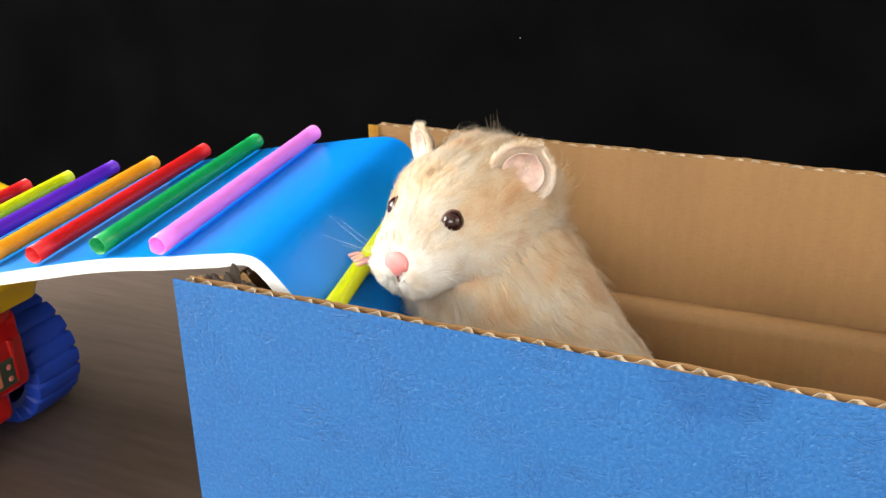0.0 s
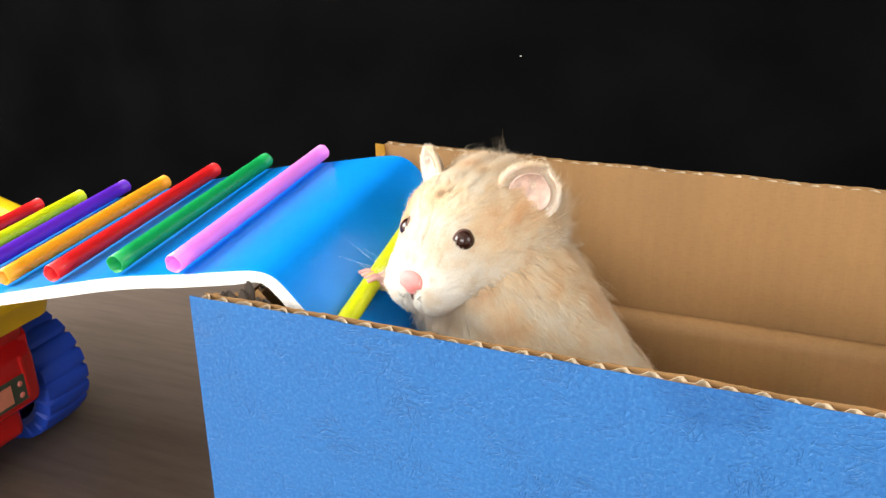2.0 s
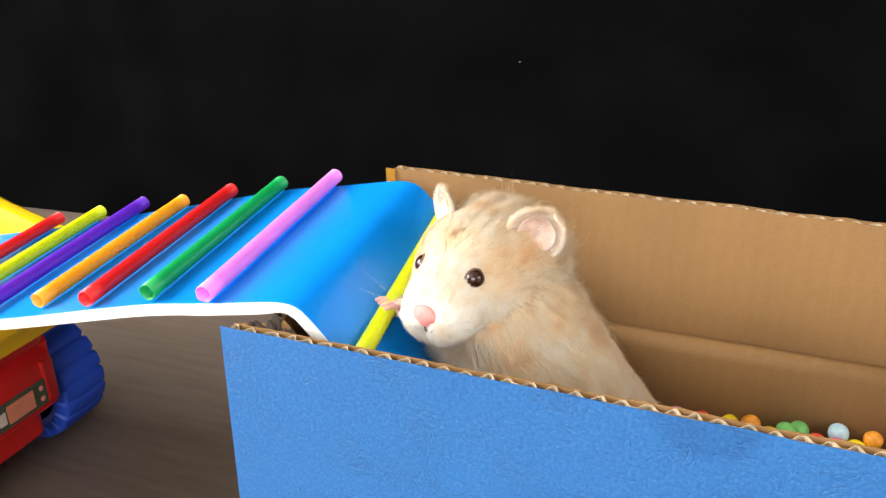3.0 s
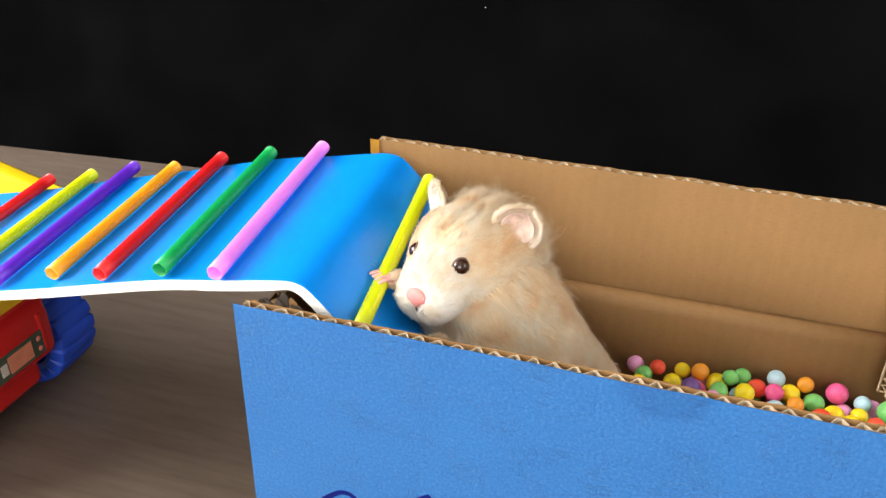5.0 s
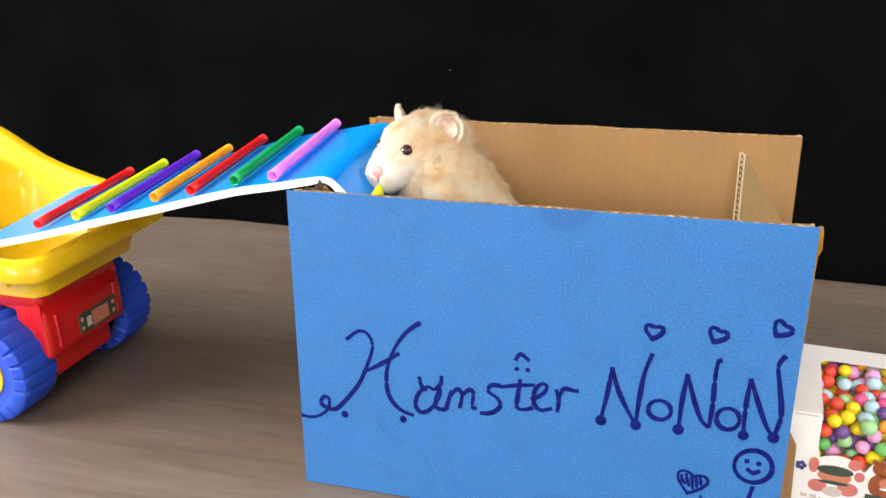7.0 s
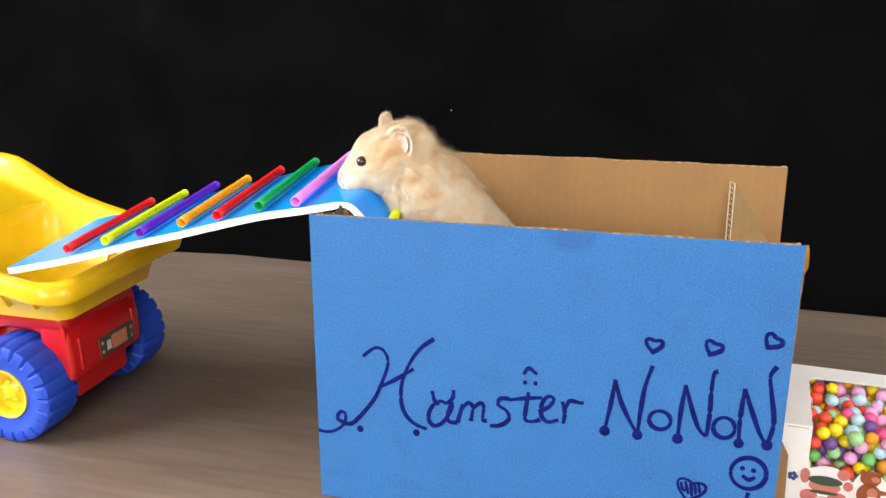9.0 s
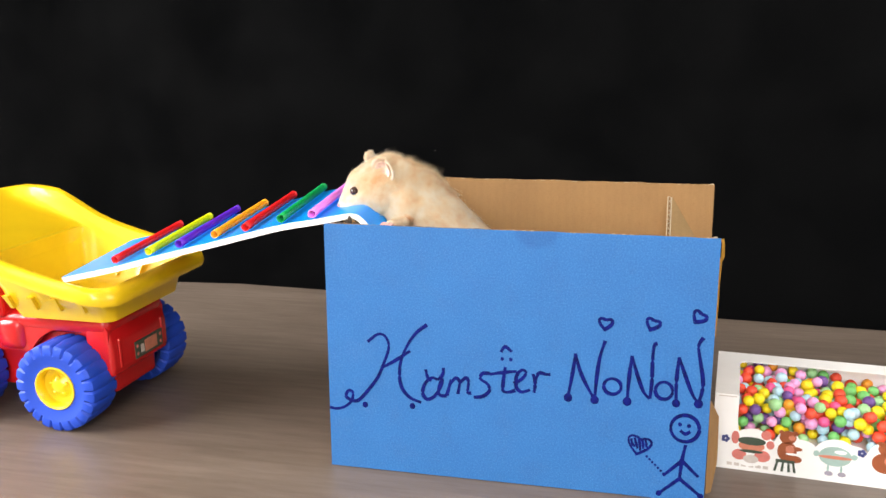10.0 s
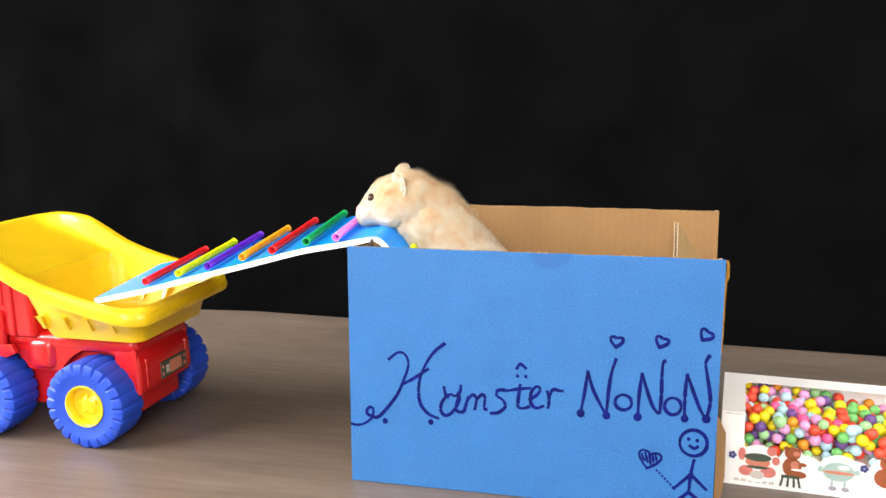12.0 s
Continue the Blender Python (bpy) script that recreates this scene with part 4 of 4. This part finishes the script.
def aim(at, forward, up=(0, 0, 1)):
    """A pose at a place with its x axis along forward and its z axis near up."""
    f = Vector(forward).normalized()
    y = Vector(up).cross(f).normalized()
    z = f.cross(y)
    return Matrix(((f.x, y.x, z.x, at[0]), (f.y, y.y, z.y, at[1]), (f.z, y.z, z.z, at[2]), (0, 0, 0, 1)))


def rounded_body(profile, n=40):
    """Rings across x: (x, half width, top, bottom)."""
    rings = []
    for x, w, top, low in profile:
        c, h = (top + low) / 2, (top - low) / 2
        rings.append([(x, w * math.cos(2 * math.pi * i / n), c + h * math.sin(2 * math.pi * i / n)) for i in range(n)])
    return loft(rings, cap_first=True, cap_last=True)


def smooth_profile(rows, steps=4):
    a = spline([(r[0], r[1], 0) for r in rows], steps)
    b = spline([(r[0], r[2], r[3]) for r in rows], steps)
    return [(p.x, max(p.y, 0.0005), q.y, q.z) for p, q in zip(a, b)]


def coat(mesh, count, length, seed, lift, skip=(), wide=0.00026, sweep=None, tufts=0):
    """Fur on a mesh: thin tapered blades laid back along the body. length: metres by local place. The blades take the skin's normals."""
    r = np.random.default_rng(seed)
    mesh.calc_loop_triangles()
    co = np.array([v.co[:] for v in mesh.vertices])
    nr = np.array([v.normal[:] for v in mesh.vertices])
    tri = np.array([t.vertices[:] for t in mesh.loop_triangles])
    a, b, c = co[tri[:, 0]], co[tri[:, 1]], co[tri[:, 2]]
    area = np.linalg.norm(np.cross(b - a, c - a), axis=1)
    pick = r.choice(len(tri), count, p=area / area.sum())
    u, v = r.random(count), r.random(count)
    flip = u + v > 1
    u[flip], v[flip] = 1 - u[flip], 1 - v[flip]
    w = (1 - u - v)[:, None]
    p = a[pick] * w + b[pick] * u[:, None] + c[pick] * v[:, None]
    n = nr[tri[pick, 0]] * w + nr[tri[pick, 1]] * u[:, None] + nr[tri[pick, 2]] * v[:, None]
    n /= np.linalg.norm(n, axis=1)[:, None]
    keep = np.ones(count, bool)
    for place, radius in skip:
        keep &= np.linalg.norm(p - np.array(place), axis=1) > radius
    p, n = p[keep], n[keep]
    m = len(p)
    lift = np.array([lift(q) for q in p]) if callable(lift) else lift
    clump = np.array([noise.noise_vector(Vector(q) * 260)[:] for q in p]) * 0.5 + np.array([noise.noise_vector(Vector(q) * 120)[:] for q in p]) * 0.7 + np.array([noise.noise_vector(Vector(q) * 45)[:] for q in p]) * 0.5
    back = np.tile([-1.0, 0.0, -0.12], (m, 1)) if sweep is None else sweep(p)
    d = back + clump * 0.9 + r.normal(0, 0.18, (m, 3))
    d -= n * np.sum(d * n, axis=1)[:, None]
    d /= np.linalg.norm(d, axis=1)[:, None] + 1e-9
    L = np.array([length(q) for q in p]) * r.uniform(0.65, 1.25, m)
    side = np.cross(n, d)
    wdt = (wide * r.uniform(0.7, 1.3, m))[:, None]
    lf = (lift * (r.uniform(0.5, 1.5, m) + 0.7 * clump[:, 2]))[:, None]
    stray = r.random(m) < 0.018
    L[stray] *= 1.2
    lf[stray] *= 1.5
    Lc = L[:, None]
    root = p - n * 0.0004
    mid = p + d * Lc * 0.55 + n * Lc * lf * 0.65
    tip = p + d * Lc + n * Lc * lf * 0.80
    if tufts:
        tree = kdtree.KDTree(tufts)
        for k in range(tufts):
            tree.insert(Vector(p[k]), k)
        tree.balance()
        own = np.array([tree.find(Vector(q))[1] for q in p])
        pull = r.uniform(0.3, 0.75, m)[:, None]
        tip = tip * (1 - pull) + tip[own] * pull + d * 0.0006
        mid = mid * (1 - pull * 0.35) + mid[own] * pull * 0.35
    verts = np.stack([root - side * wdt, root + side * wdt, mid - side * wdt * 0.75, mid + side * wdt * 0.75, tip], axis=1).reshape(-1, 3)
    normals = np.repeat(n + d * 0.15 + clump * 0.24 + r.normal(0, 0.10, (m, 3)), 5, axis=0)
    normals /= np.linalg.norm(normals, axis=1)[:, None]
    faces = []
    for i in range(0, 5 * m, 5):
        faces.append((i + 1, i, i + 2, i + 3))
        faces.append((i + 3, i + 2, i + 4))
    me = bpy.data.meshes.new("fur")
    me.from_pydata(verts.tolist(), [], faces)
    me.shade_smooth()
    me.normals_split_custom_set_from_vertices(normals.tolist())
    return me


EYE_AT, NOSE_AT, EAR_AT = Vector((0.0157, 0.0118, 0.0068)), Vector((0.0318, 0, -0.0045)), Vector((-0.0095, 0.0190, 0.0128))
HEAD_PROFILE = [(-0.0275, 0.004, 0.004, -0.006), (-0.0245, 0.0150, 0.0125, -0.0150), (-0.018, 0.0215, 0.0185, -0.0205), (-0.008, 0.0245, 0.0205, -0.0228), (0.002, 0.0232, 0.0200, -0.0222), (0.010, 0.0200, 0.0175, -0.0208),
                (0.016, 0.0168, 0.0137, -0.0192), (0.022, 0.0148, 0.0085, -0.0178), (0.0265, 0.0132, 0.0035, -0.0166), (0.0298, 0.0105, -0.0002, -0.0147), (0.0313, 0.0066, -0.0030, -0.0120), (0.0317, 0.0020, -0.0045, -0.0090)]
BODY_PROFILE = [(0.063, 0.010, 0.016, -0.004), (0.057, 0.0215, 0.0255, -0.0150), (0.042, 0.0285, 0.0325, -0.0245), (0.018, 0.0322, 0.0340, -0.0315), (-0.010, 0.0345, 0.0320, -0.0340), (-0.034, 0.0335, 0.0310, -0.0330), (-0.048, 0.0265, 0.0250, -0.0260), (-0.056, 0.0150, 0.0150, -0.0150), (-0.059, 0.003, 0.003, -0.003)]

hamster = thing("hamster", "cream and ginger long-haired hamster climbing out of the carton", "hamster")
torso = part("body", rounded_body(smooth_profile(BODY_PROFILE)), FUR_BODY, hamster, "plump cream body with long soft fur", True)
def head_shape():
    """The head's rings with full cheeks, whisker pads, a cleft under the nose and shallow eye hollows."""
    bm = rounded_body(smooth_profile(HEAD_PROFILE), 48)
    bumps = [((0.0265, 0.0062, -0.0085), 0.0058, 0.0016), ((0.004, 0.0195, -0.0120), 0.0110, 0.0030), ((0.0160, 0.0130, 0.0068), 0.0050, -0.0010), ((0.0120, 0.0080, 0.0150), 0.0065, 0.0010), ((0.0255, 0.0, -0.0160), 0.0050, 0.0014)]
    bm.normal_update()
    moves = []
    for v in bm.verts:
        d = 0.0
        for c, r, amp in bumps:
            near = (Vector((v.co.x, abs(v.co.y), v.co.z)) - Vector(c)).length / r
            d += amp * math.exp(-near * near)
        if v.co.x > 0.026 and v.co.z < -0.007:
            d -= 0.0016 * math.exp(-(v.co.y / 0.0016) ** 2)
        moves.append(v.normal * d)
    for v, d in zip(bm.verts, moves):
        v.co += d
    return bm


head = part("head", head_shape(), FUR_HEAD, hamster, "rounded cream head with a white muzzle", True)


def head_hair(q):
    front = min(1.0, max(0.0, (q[0] + 0.005) / 0.033))
    low = 1.25 if q[2] < -0.006 else 1.0
    ruff = (0.0062 if q[2] < 0.008 else 0.0035) * min(1.0, max(0.0, (0.002 - q[0]) / 0.010))
    eye = 0.55 + 0.45 * min(1.0, (Vector((q[0], abs(q[1]), q[2])) - EYE_AT).length / 0.009)
    return (0.0084 - 0.0052 * front) * low * eye + ruff


def head_lift(q):
    return 0.24 + 0.26 * min(1.0, max(0.0, (-0.004 - q[0]) / 0.012))


def head_sweep(p):
    d = np.tile([-1.0, 0.0, 0.0], (len(p), 1))
    d[:, 2] = np.where(p[:, 2] > 0, 0.25, -0.35)
    d[:, 1] = np.sign(p[:, 1]) * 0.3
    return d


def body_hair(q):
    return 0.0108 + 0.0025 * noise.noise(Vector(q) * 60) + 0.0025 * min(1.0, max(0.0, (q[0] - 0.012) / 0.025)) * (q[2] > 0.0)


fur = new("fur", coat(torso.data, 150000, body_hair, 3, lambda q: 0.28 + 0.10 * min(1.0, max(0.0, (q[0] - 0.012) / 0.025)) * (q[2] > 0.0), wide=0.00013, tufts=3000))
fur.data.materials.append(FUR_BODY)
fur.parent = torso
fur["kind"] = "stuff"
skips = [((EYE_AT.x + 0.001, s * EYE_AT.y, EYE_AT.z), 0.0037) for s in (-1, 1)] + [(NOSE_AT[:], 0.0044)] + [((0.0262, s * 0.0118, -0.0085), 0.0016) for s in (-1, 1)] + [((EAR_AT.x, s * (EAR_AT.y + 0.0015), EAR_AT.z + 0.0015), 0.0075) for s in (-1, 1)]
fur = new("fur", coat(head.data, 130000, head_hair, 4, head_lift, skips, 0.00011, head_sweep, 4200))
fur.data.materials.append(FUR_HEAD)
fur.parent = head
fur["kind"] = "stuff"


def ear_shell(s, size=1.0, proud=0.0):
    """A thin cupped petal, its hollow turned forward and outward, its rim rolled at the back edge."""
    bm = bmesh.new()
    upv = Vector((-0.30, 0.56 * s, 0.77)).normalized()
    out = Vector((0.80, 0.60 * s, 0.0))
    out = (out - upv * out.dot(upv)).normalized()
    across = upv.cross(out) * s
    grid = []
    for k in range(15):
        v = k / 14
        w = 0.0112 * size * max(0.02, math.sin(math.pi * (0.24 + 0.755 * v ** 1.1))) ** 0.5
        rowv = []
        for i in range(15):
            u = -1 + i / 7
            deep = proud - 0.0042 * (1 - u * u) * math.sin(math.pi * (0.08 + 0.85 * v)) - 0.0012 * v * v + 0.0010 * max(0.0, u) ** 2
            rowv.append(bm.verts.new(across * (w * u) + upv * (0.0170 * (0.5 + (v - 0.5) * size) - 0.0030) + out * deep))
        grid.append(rowv)
    for a, b in zip(grid, grid[1:]):
        for i in range(14):
            bm.faces.new((a[i], a[i + 1], b[i + 1], b[i]))
    bmesh.ops.recalc_face_normals(bm, faces=bm.faces)
    bmesh.ops.solidify(bm, geom=bm.faces, thickness=0.0007 if size == 1.0 else 0.0002)
    return bm


EAR_SKIN = plain("ear_skin", (0.80, 0.60, 0.50), 0.6, 0.15, 260, 0.1, 0, 0, 0.3)
EAR_INSIDE = plain("ear_inside", (0.77, 0.56, 0.47), 0.6, 0.30, 260, 0.1)
for s in (1, -1):
    ear = part("ear", ear_shell(s), EAR_SKIN, head, "thin pinkish ear with a pale furry rim", True)
    ear.matrix_basis = pose(EAR_AT.x, s * EAR_AT.y, EAR_AT.z)
    inner = part("inner_ear", ear_shell(s, 0.66, 0.0005), EAR_INSIDE, ear, "darker pink hollow of the ear", True)
    ef = new("fur", coat(ear.data, 9000, lambda q: 0.0027, 21, 0.12, wide=0.00010, sweep=lambda p: np.tile([-0.45, 0.35 * s, 0.8], (len(p), 1))))
    ef.data.materials.append(FUR_EAR)
    ef.parent = head
    ef.matrix_basis = ear.matrix_basis.copy()
    ef["kind"] = "stuff"
    eye = part("eye", ball(0.0039, u=24, v=16), EYE, head, "shiny black eye", True)
    eye.matrix_basis = pose(EYE_AT.x, s * (EYE_AT.y - 0.0006), EYE_AT.z)
    rim_dir = Vector((0.5, s * 0.85, 0.15)).normalized()
    q = rim_dir.to_track_quat("Z", "Y")
    rim_at = Vector((EYE_AT.x, s * (EYE_AT.y - 0.0006), EYE_AT.z)) + rim_dir * 0.0007
    part("eyelid", tube([rim_at + q @ Vector((0.0038 * math.cos(a), 0.0038 * math.sin(a), 0)) for a in (2 * math.pi * i / 24 for i in range(25))], 0.0005, 6), LID, head, "brown eye rim", True)
# Greyed skin spots stand in for the shadow of the whiskers on the muzzle.
WHISKER_SHADE = plain("whisker_shade", (0.42, 0.27, 0.24), 0.7, 0.4, 900, 0.3)
for s in (1, -1):
    shade_spot = part("whisker_pad", ball(0.0021, (1.0, 0.45, 0.9), u=14, v=10), WHISKER_SHADE, head, "small grey-pink bare spot beside the mouth, coloured for the whiskers' shade", True)
    shade_spot.matrix_basis = pose(0.0262, s * 0.0124, -0.0085, 0, 0, s * -25)
nose_bm = ball(0.0053, (0.46, 1.0, 0.82), (NOSE_AT.x - 0.0008, 0, NOSE_AT.z), 20, 14)
for v in nose_bm.verts:
    if v.co.z < NOSE_AT.z - 0.001:
        v.co.y *= 0.62
part("nose", nose_bm, NOSE_PINK, head, "pink nose", True)
part("mouth", tube(spline([(0.0318, 0.0, -0.0080), (0.0312, 0.0, -0.0105), (0.0295, 0.0028, -0.0125), (0.0265, 0.0050, -0.0130)], 4), 0.00045, 6), LID, head)
part("mouth", tube(spline([(0.0312, 0.0, -0.0105), (0.0295, -0.0028, -0.0125), (0.0265, -0.0050, -0.0130)], 4), 0.00045, 6), LID, head)
wr = random.Random(2)
for s in (1, -1):
    for i in range(8):
        a = Vector((0.0265 - 0.0008 * (i % 3), s * 0.0085, -0.0045 - 0.0011 * (i // 2)))
        d = Vector((wr.uniform(-0.1, 0.5), s * 1.0, wr.uniform(-0.3, 0.45))).normalized()
        ln = wr.uniform(0.018, 0.032)
        pts = [a + d * ln * t + Vector((-0.006 * t * t, 0, -0.003 * t * t)) for t in (0, 0.25, 0.5, 0.75, 1.0)]
        part("whisker", tube(pts, 0.000035, 4, taper=lambda u: 1 - 0.75 * u), WHISKER, head)


def foreleg():
    ob = part("foreleg", rounded_body([(0.0, 0.0025, 0.0025, -0.0025), (0.004, 0.0032, 0.0034, -0.0034), (0.012, 0.0030, 0.0030, -0.0030), (0.020, 0.0032, 0.0032, -0.0032), (0.026, 0.002, 0.002, -0.002)], 16), FUR_LEG, hamster, "short furry foreleg", True)
    f = new("fur", coat(ob.data, 9000, lambda q: 0.0040, 9, 0.35, wide=0.00014, sweep=lambda p: np.tile([-1.0, 0, -0.2], (len(p), 1)), tufts=300))
    f.data.materials.append(FUR_LEG)
    f.parent = ob
    f["kind"] = "stuff"
    bm = ball(0.0036, (1.2, 1.0, 0.7), (0.0, 0, -0.0005), 14, 10)
    for i in range(4):
        sp = (i - 1.5) * 0.0021
        tube(spline([(-0.001, sp * 0.8, 0), (-0.0045, sp * 1.25, 0.0008), (-0.0078, sp * 1.4, -0.0008)], 3), 0.00105, 8, bm=bm, taper=lambda u: 1 - 0.35 * u)
    part("paw", bm, PINK, ob, "small pink paw with spread toes", True)
    return ob


left_leg, right_leg = foreleg(), foreleg()

# seconds, place, forward, up
HEAD_ROWS = [
    (0, (-0.0717, 0.3107, 0.2155), (-0.274, -0.959, -0.078), (-0.029, -0.072, 0.997)),
    (1.5, (-0.0717, 0.3139, 0.2138), (-0.270, -0.958, -0.091), (-0.050, -0.080, 0.996)),
    (2.5, (-0.0717, 0.3129, 0.2137), (-0.263, -0.962, -0.078), (-0.035, -0.072, 0.997)),
    (4.5, (-0.0717, 0.3168, 0.2033), (-0.330, -0.944, 0.008), (-0.025, 0.017, 1.000)),
    (5.5, (-0.0712, 0.3176, 0.2056), (-0.346, -0.938, -0.029), (-0.052, -0.012, 0.999)),
    (6.5, (-0.0738, 0.3178, 0.2134), (-0.268, -0.963, 0.036), (0.026, 0.030, 0.999)),
    (8.3, (-0.1218, 0.3145, 0.2228), (-0.820, -0.486, -0.303), (-0.140, -0.120, 0.929)),
    (8.6, (-0.1142, 0.3154, 0.2261), (-0.852, -0.490, -0.186), (-0.048, -0.098, 0.958)),
    (9.2, (-0.1163, 0.3141, 0.2303), (-0.844, -0.493, -0.212), (-0.050, -0.112, 0.946)),
    (9.5, (-0.1132, 0.3153, 0.2286), (-0.845, -0.492, -0.208), (-0.080, -0.094, 0.960)),
    (9.8, (-0.1127, 0.3147, 0.2279), (-0.853, -0.452, -0.263), (-0.111, -0.117, 0.936)),
    (10.0, (-0.1244, 0.3120, 0.2232), (-0.810, -0.477, -0.340), (-0.193, -0.115, 0.924)),
    (10.2, (-0.1434, 0.3169, 0.2267), (-0.787, -0.420, -0.452), (-0.293, -0.136, 0.873)),
    (10.5, (-0.1389, 0.3116, 0.2315), (-0.949, -0.143, -0.282), (-0.241, -0.088, 0.938)),
    (10.6, (-0.1327, 0.3153, 0.2344), (-0.972, 0.036, -0.230), (-0.231, -0.097, 0.933)),
    (10.8, (-0.1152, 0.3154, 0.2357), (-0.937, 0.343, -0.065), (-0.086, -0.017, 0.995)),
    (11.0, (-0.1045, 0.3153, 0.2407), (-0.740, 0.672, 0.019), (0.055, 0.017, 0.997)),
    (11.3, (-0.0960, 0.3155, 0.2330), (-0.820, 0.572, -0.023), (-0.010, 0.012, 0.999)),
    (11.6, (-0.0940, 0.3154, 0.2300), (-0.770, 0.634, -0.073), (-0.006, 0.048, 0.991)),
    (11.8, (-0.1048, 0.3160, 0.2355), (-0.978, 0.198, -0.062), (-0.082, -0.033, 0.992)),
    (12.0, (-0.1249, 0.3145, 0.2357), (-0.972, -0.180, -0.146), (-0.134, -0.094, 0.954)),
]
BODY_ROWS = [
    (0.0, (-0.0450, 0.326, 0.156), (-0.62, -0.06, 0.78)),
    (2.5, (-0.0450, 0.326, 0.155), (-0.62, -0.06, 0.78)),
    (4.5, (-0.047, 0.327, 0.148), (-0.60, -0.06, 0.79)),
    (5.5, (-0.047, 0.327, 0.150), (-0.60, -0.06, 0.79)),
    (6.7, (-0.047, 0.326, 0.156), (-0.62, -0.06, 0.78)),
    (7.5, (-0.058, 0.326, 0.170), (-0.64, -0.04, 0.77)),
    (8.3, (-0.0715, 0.325, 0.176), (-0.70, -0.03, 0.71)),
    (9.5, (-0.0675, 0.325, 0.178), (-0.68, -0.03, 0.73)),
    (9.8, (-0.0680, 0.325, 0.178), (-0.68, -0.03, 0.73)),
    (10.2, (-0.082, 0.325, 0.190), (-0.80, 0.0, 0.60)),
    (10.5, (-0.084, 0.325, 0.194), (-0.80, 0.0, 0.60)),
    (10.8, (-0.077, 0.321, 0.188), (-0.66, 0.05, 0.75)),
    (11.0, (-0.071, 0.317, 0.184), (-0.56, 0.10, 0.82)),
    (11.6, (-0.067, 0.318, 0.175), (-0.46, 0.13, 0.88)),
    (11.8, (-0.073, 0.327, 0.181), (-0.60, 0.05, 0.80)),
    (12.0, (-0.075, 0.325, 0.190), (-0.72, 0.0, 0.69)),
]
# seconds, paw, shoulder
RIGHT_PAW_ROWS = [
    (0.0, (-0.0975, 0.2985, 0.1995), (-0.079, 0.318, 0.190)),
    (6.7, (-0.0975, 0.2985, 0.1995), (-0.079, 0.318, 0.190)),
    (8.3, (-0.1160, 0.3400, 0.2130), (-0.098, 0.335, 0.200)),
    (12.0, (-0.1160, 0.3400, 0.2130), (-0.098, 0.335, 0.200)),
]
LEFT_PAW_ROWS = [
    (0.0, (-0.0800, 0.2800, 0.1780), (-0.066, 0.305, 0.175)),
    (6.7, (-0.0800, 0.2800, 0.1780), (-0.066, 0.305, 0.175)),
    (8.3, (-0.0960, 0.2760, 0.1860), (-0.082, 0.304, 0.190)),
    (9.5, (-0.0960, 0.2760, 0.1860), (-0.082, 0.304, 0.190)),
    (10.0, (-0.0940, 0.2620, 0.2050), (-0.080, 0.302, 0.202)),
    (11.6, (-0.0950, 0.2620, 0.2060), (-0.078, 0.302, 0.204)),
    (12.0, (-0.0940, 0.2760, 0.1880), (-0.080, 0.304, 0.194)),
]


def between(rows, t):
    """The row's numbers at t, in straight lines between rows."""
    for a, b in zip(rows, rows[1:]):
        if a[0] <= t <= b[0]:
            u = (t - a[0]) / (b[0] - a[0])
            return [Vector(p).lerp(Vector(q), u) for p, q in zip(a[1:], b[1:])]
    return [Vector(p) for p in rows[-1][1:]]


def body_pose(t):
    at, f = between(BODY_ROWS, t)
    return aim(at, f, (0.75, 0, 0.66))


def motions():
    """The hamster: body, head and forelegs; the parts' poses are told in the body's space."""
    times = sorted({round(r[0], 2) for rows in (HEAD_ROWS, BODY_ROWS, LEFT_PAW_ROWS, RIGHT_PAW_ROWS) for r in rows} | {3.3, 4.0, 7.1, 7.9})
    walk(hamster, [(t, body_pose(t)) for t in times])
    walk(head, [(t, body_pose(t).inverted() @ aim(*between(HEAD_ROWS, t))) for t in times])
    for leg, rows in ((left_leg, LEFT_PAW_ROWS), (right_leg, RIGHT_PAW_ROWS)):
        walk(leg, [(t, body_pose(t).inverted() @ aim(between(rows, t)[0], between(rows, t)[1] - between(rows, t)[0])) for t in times])


motions()
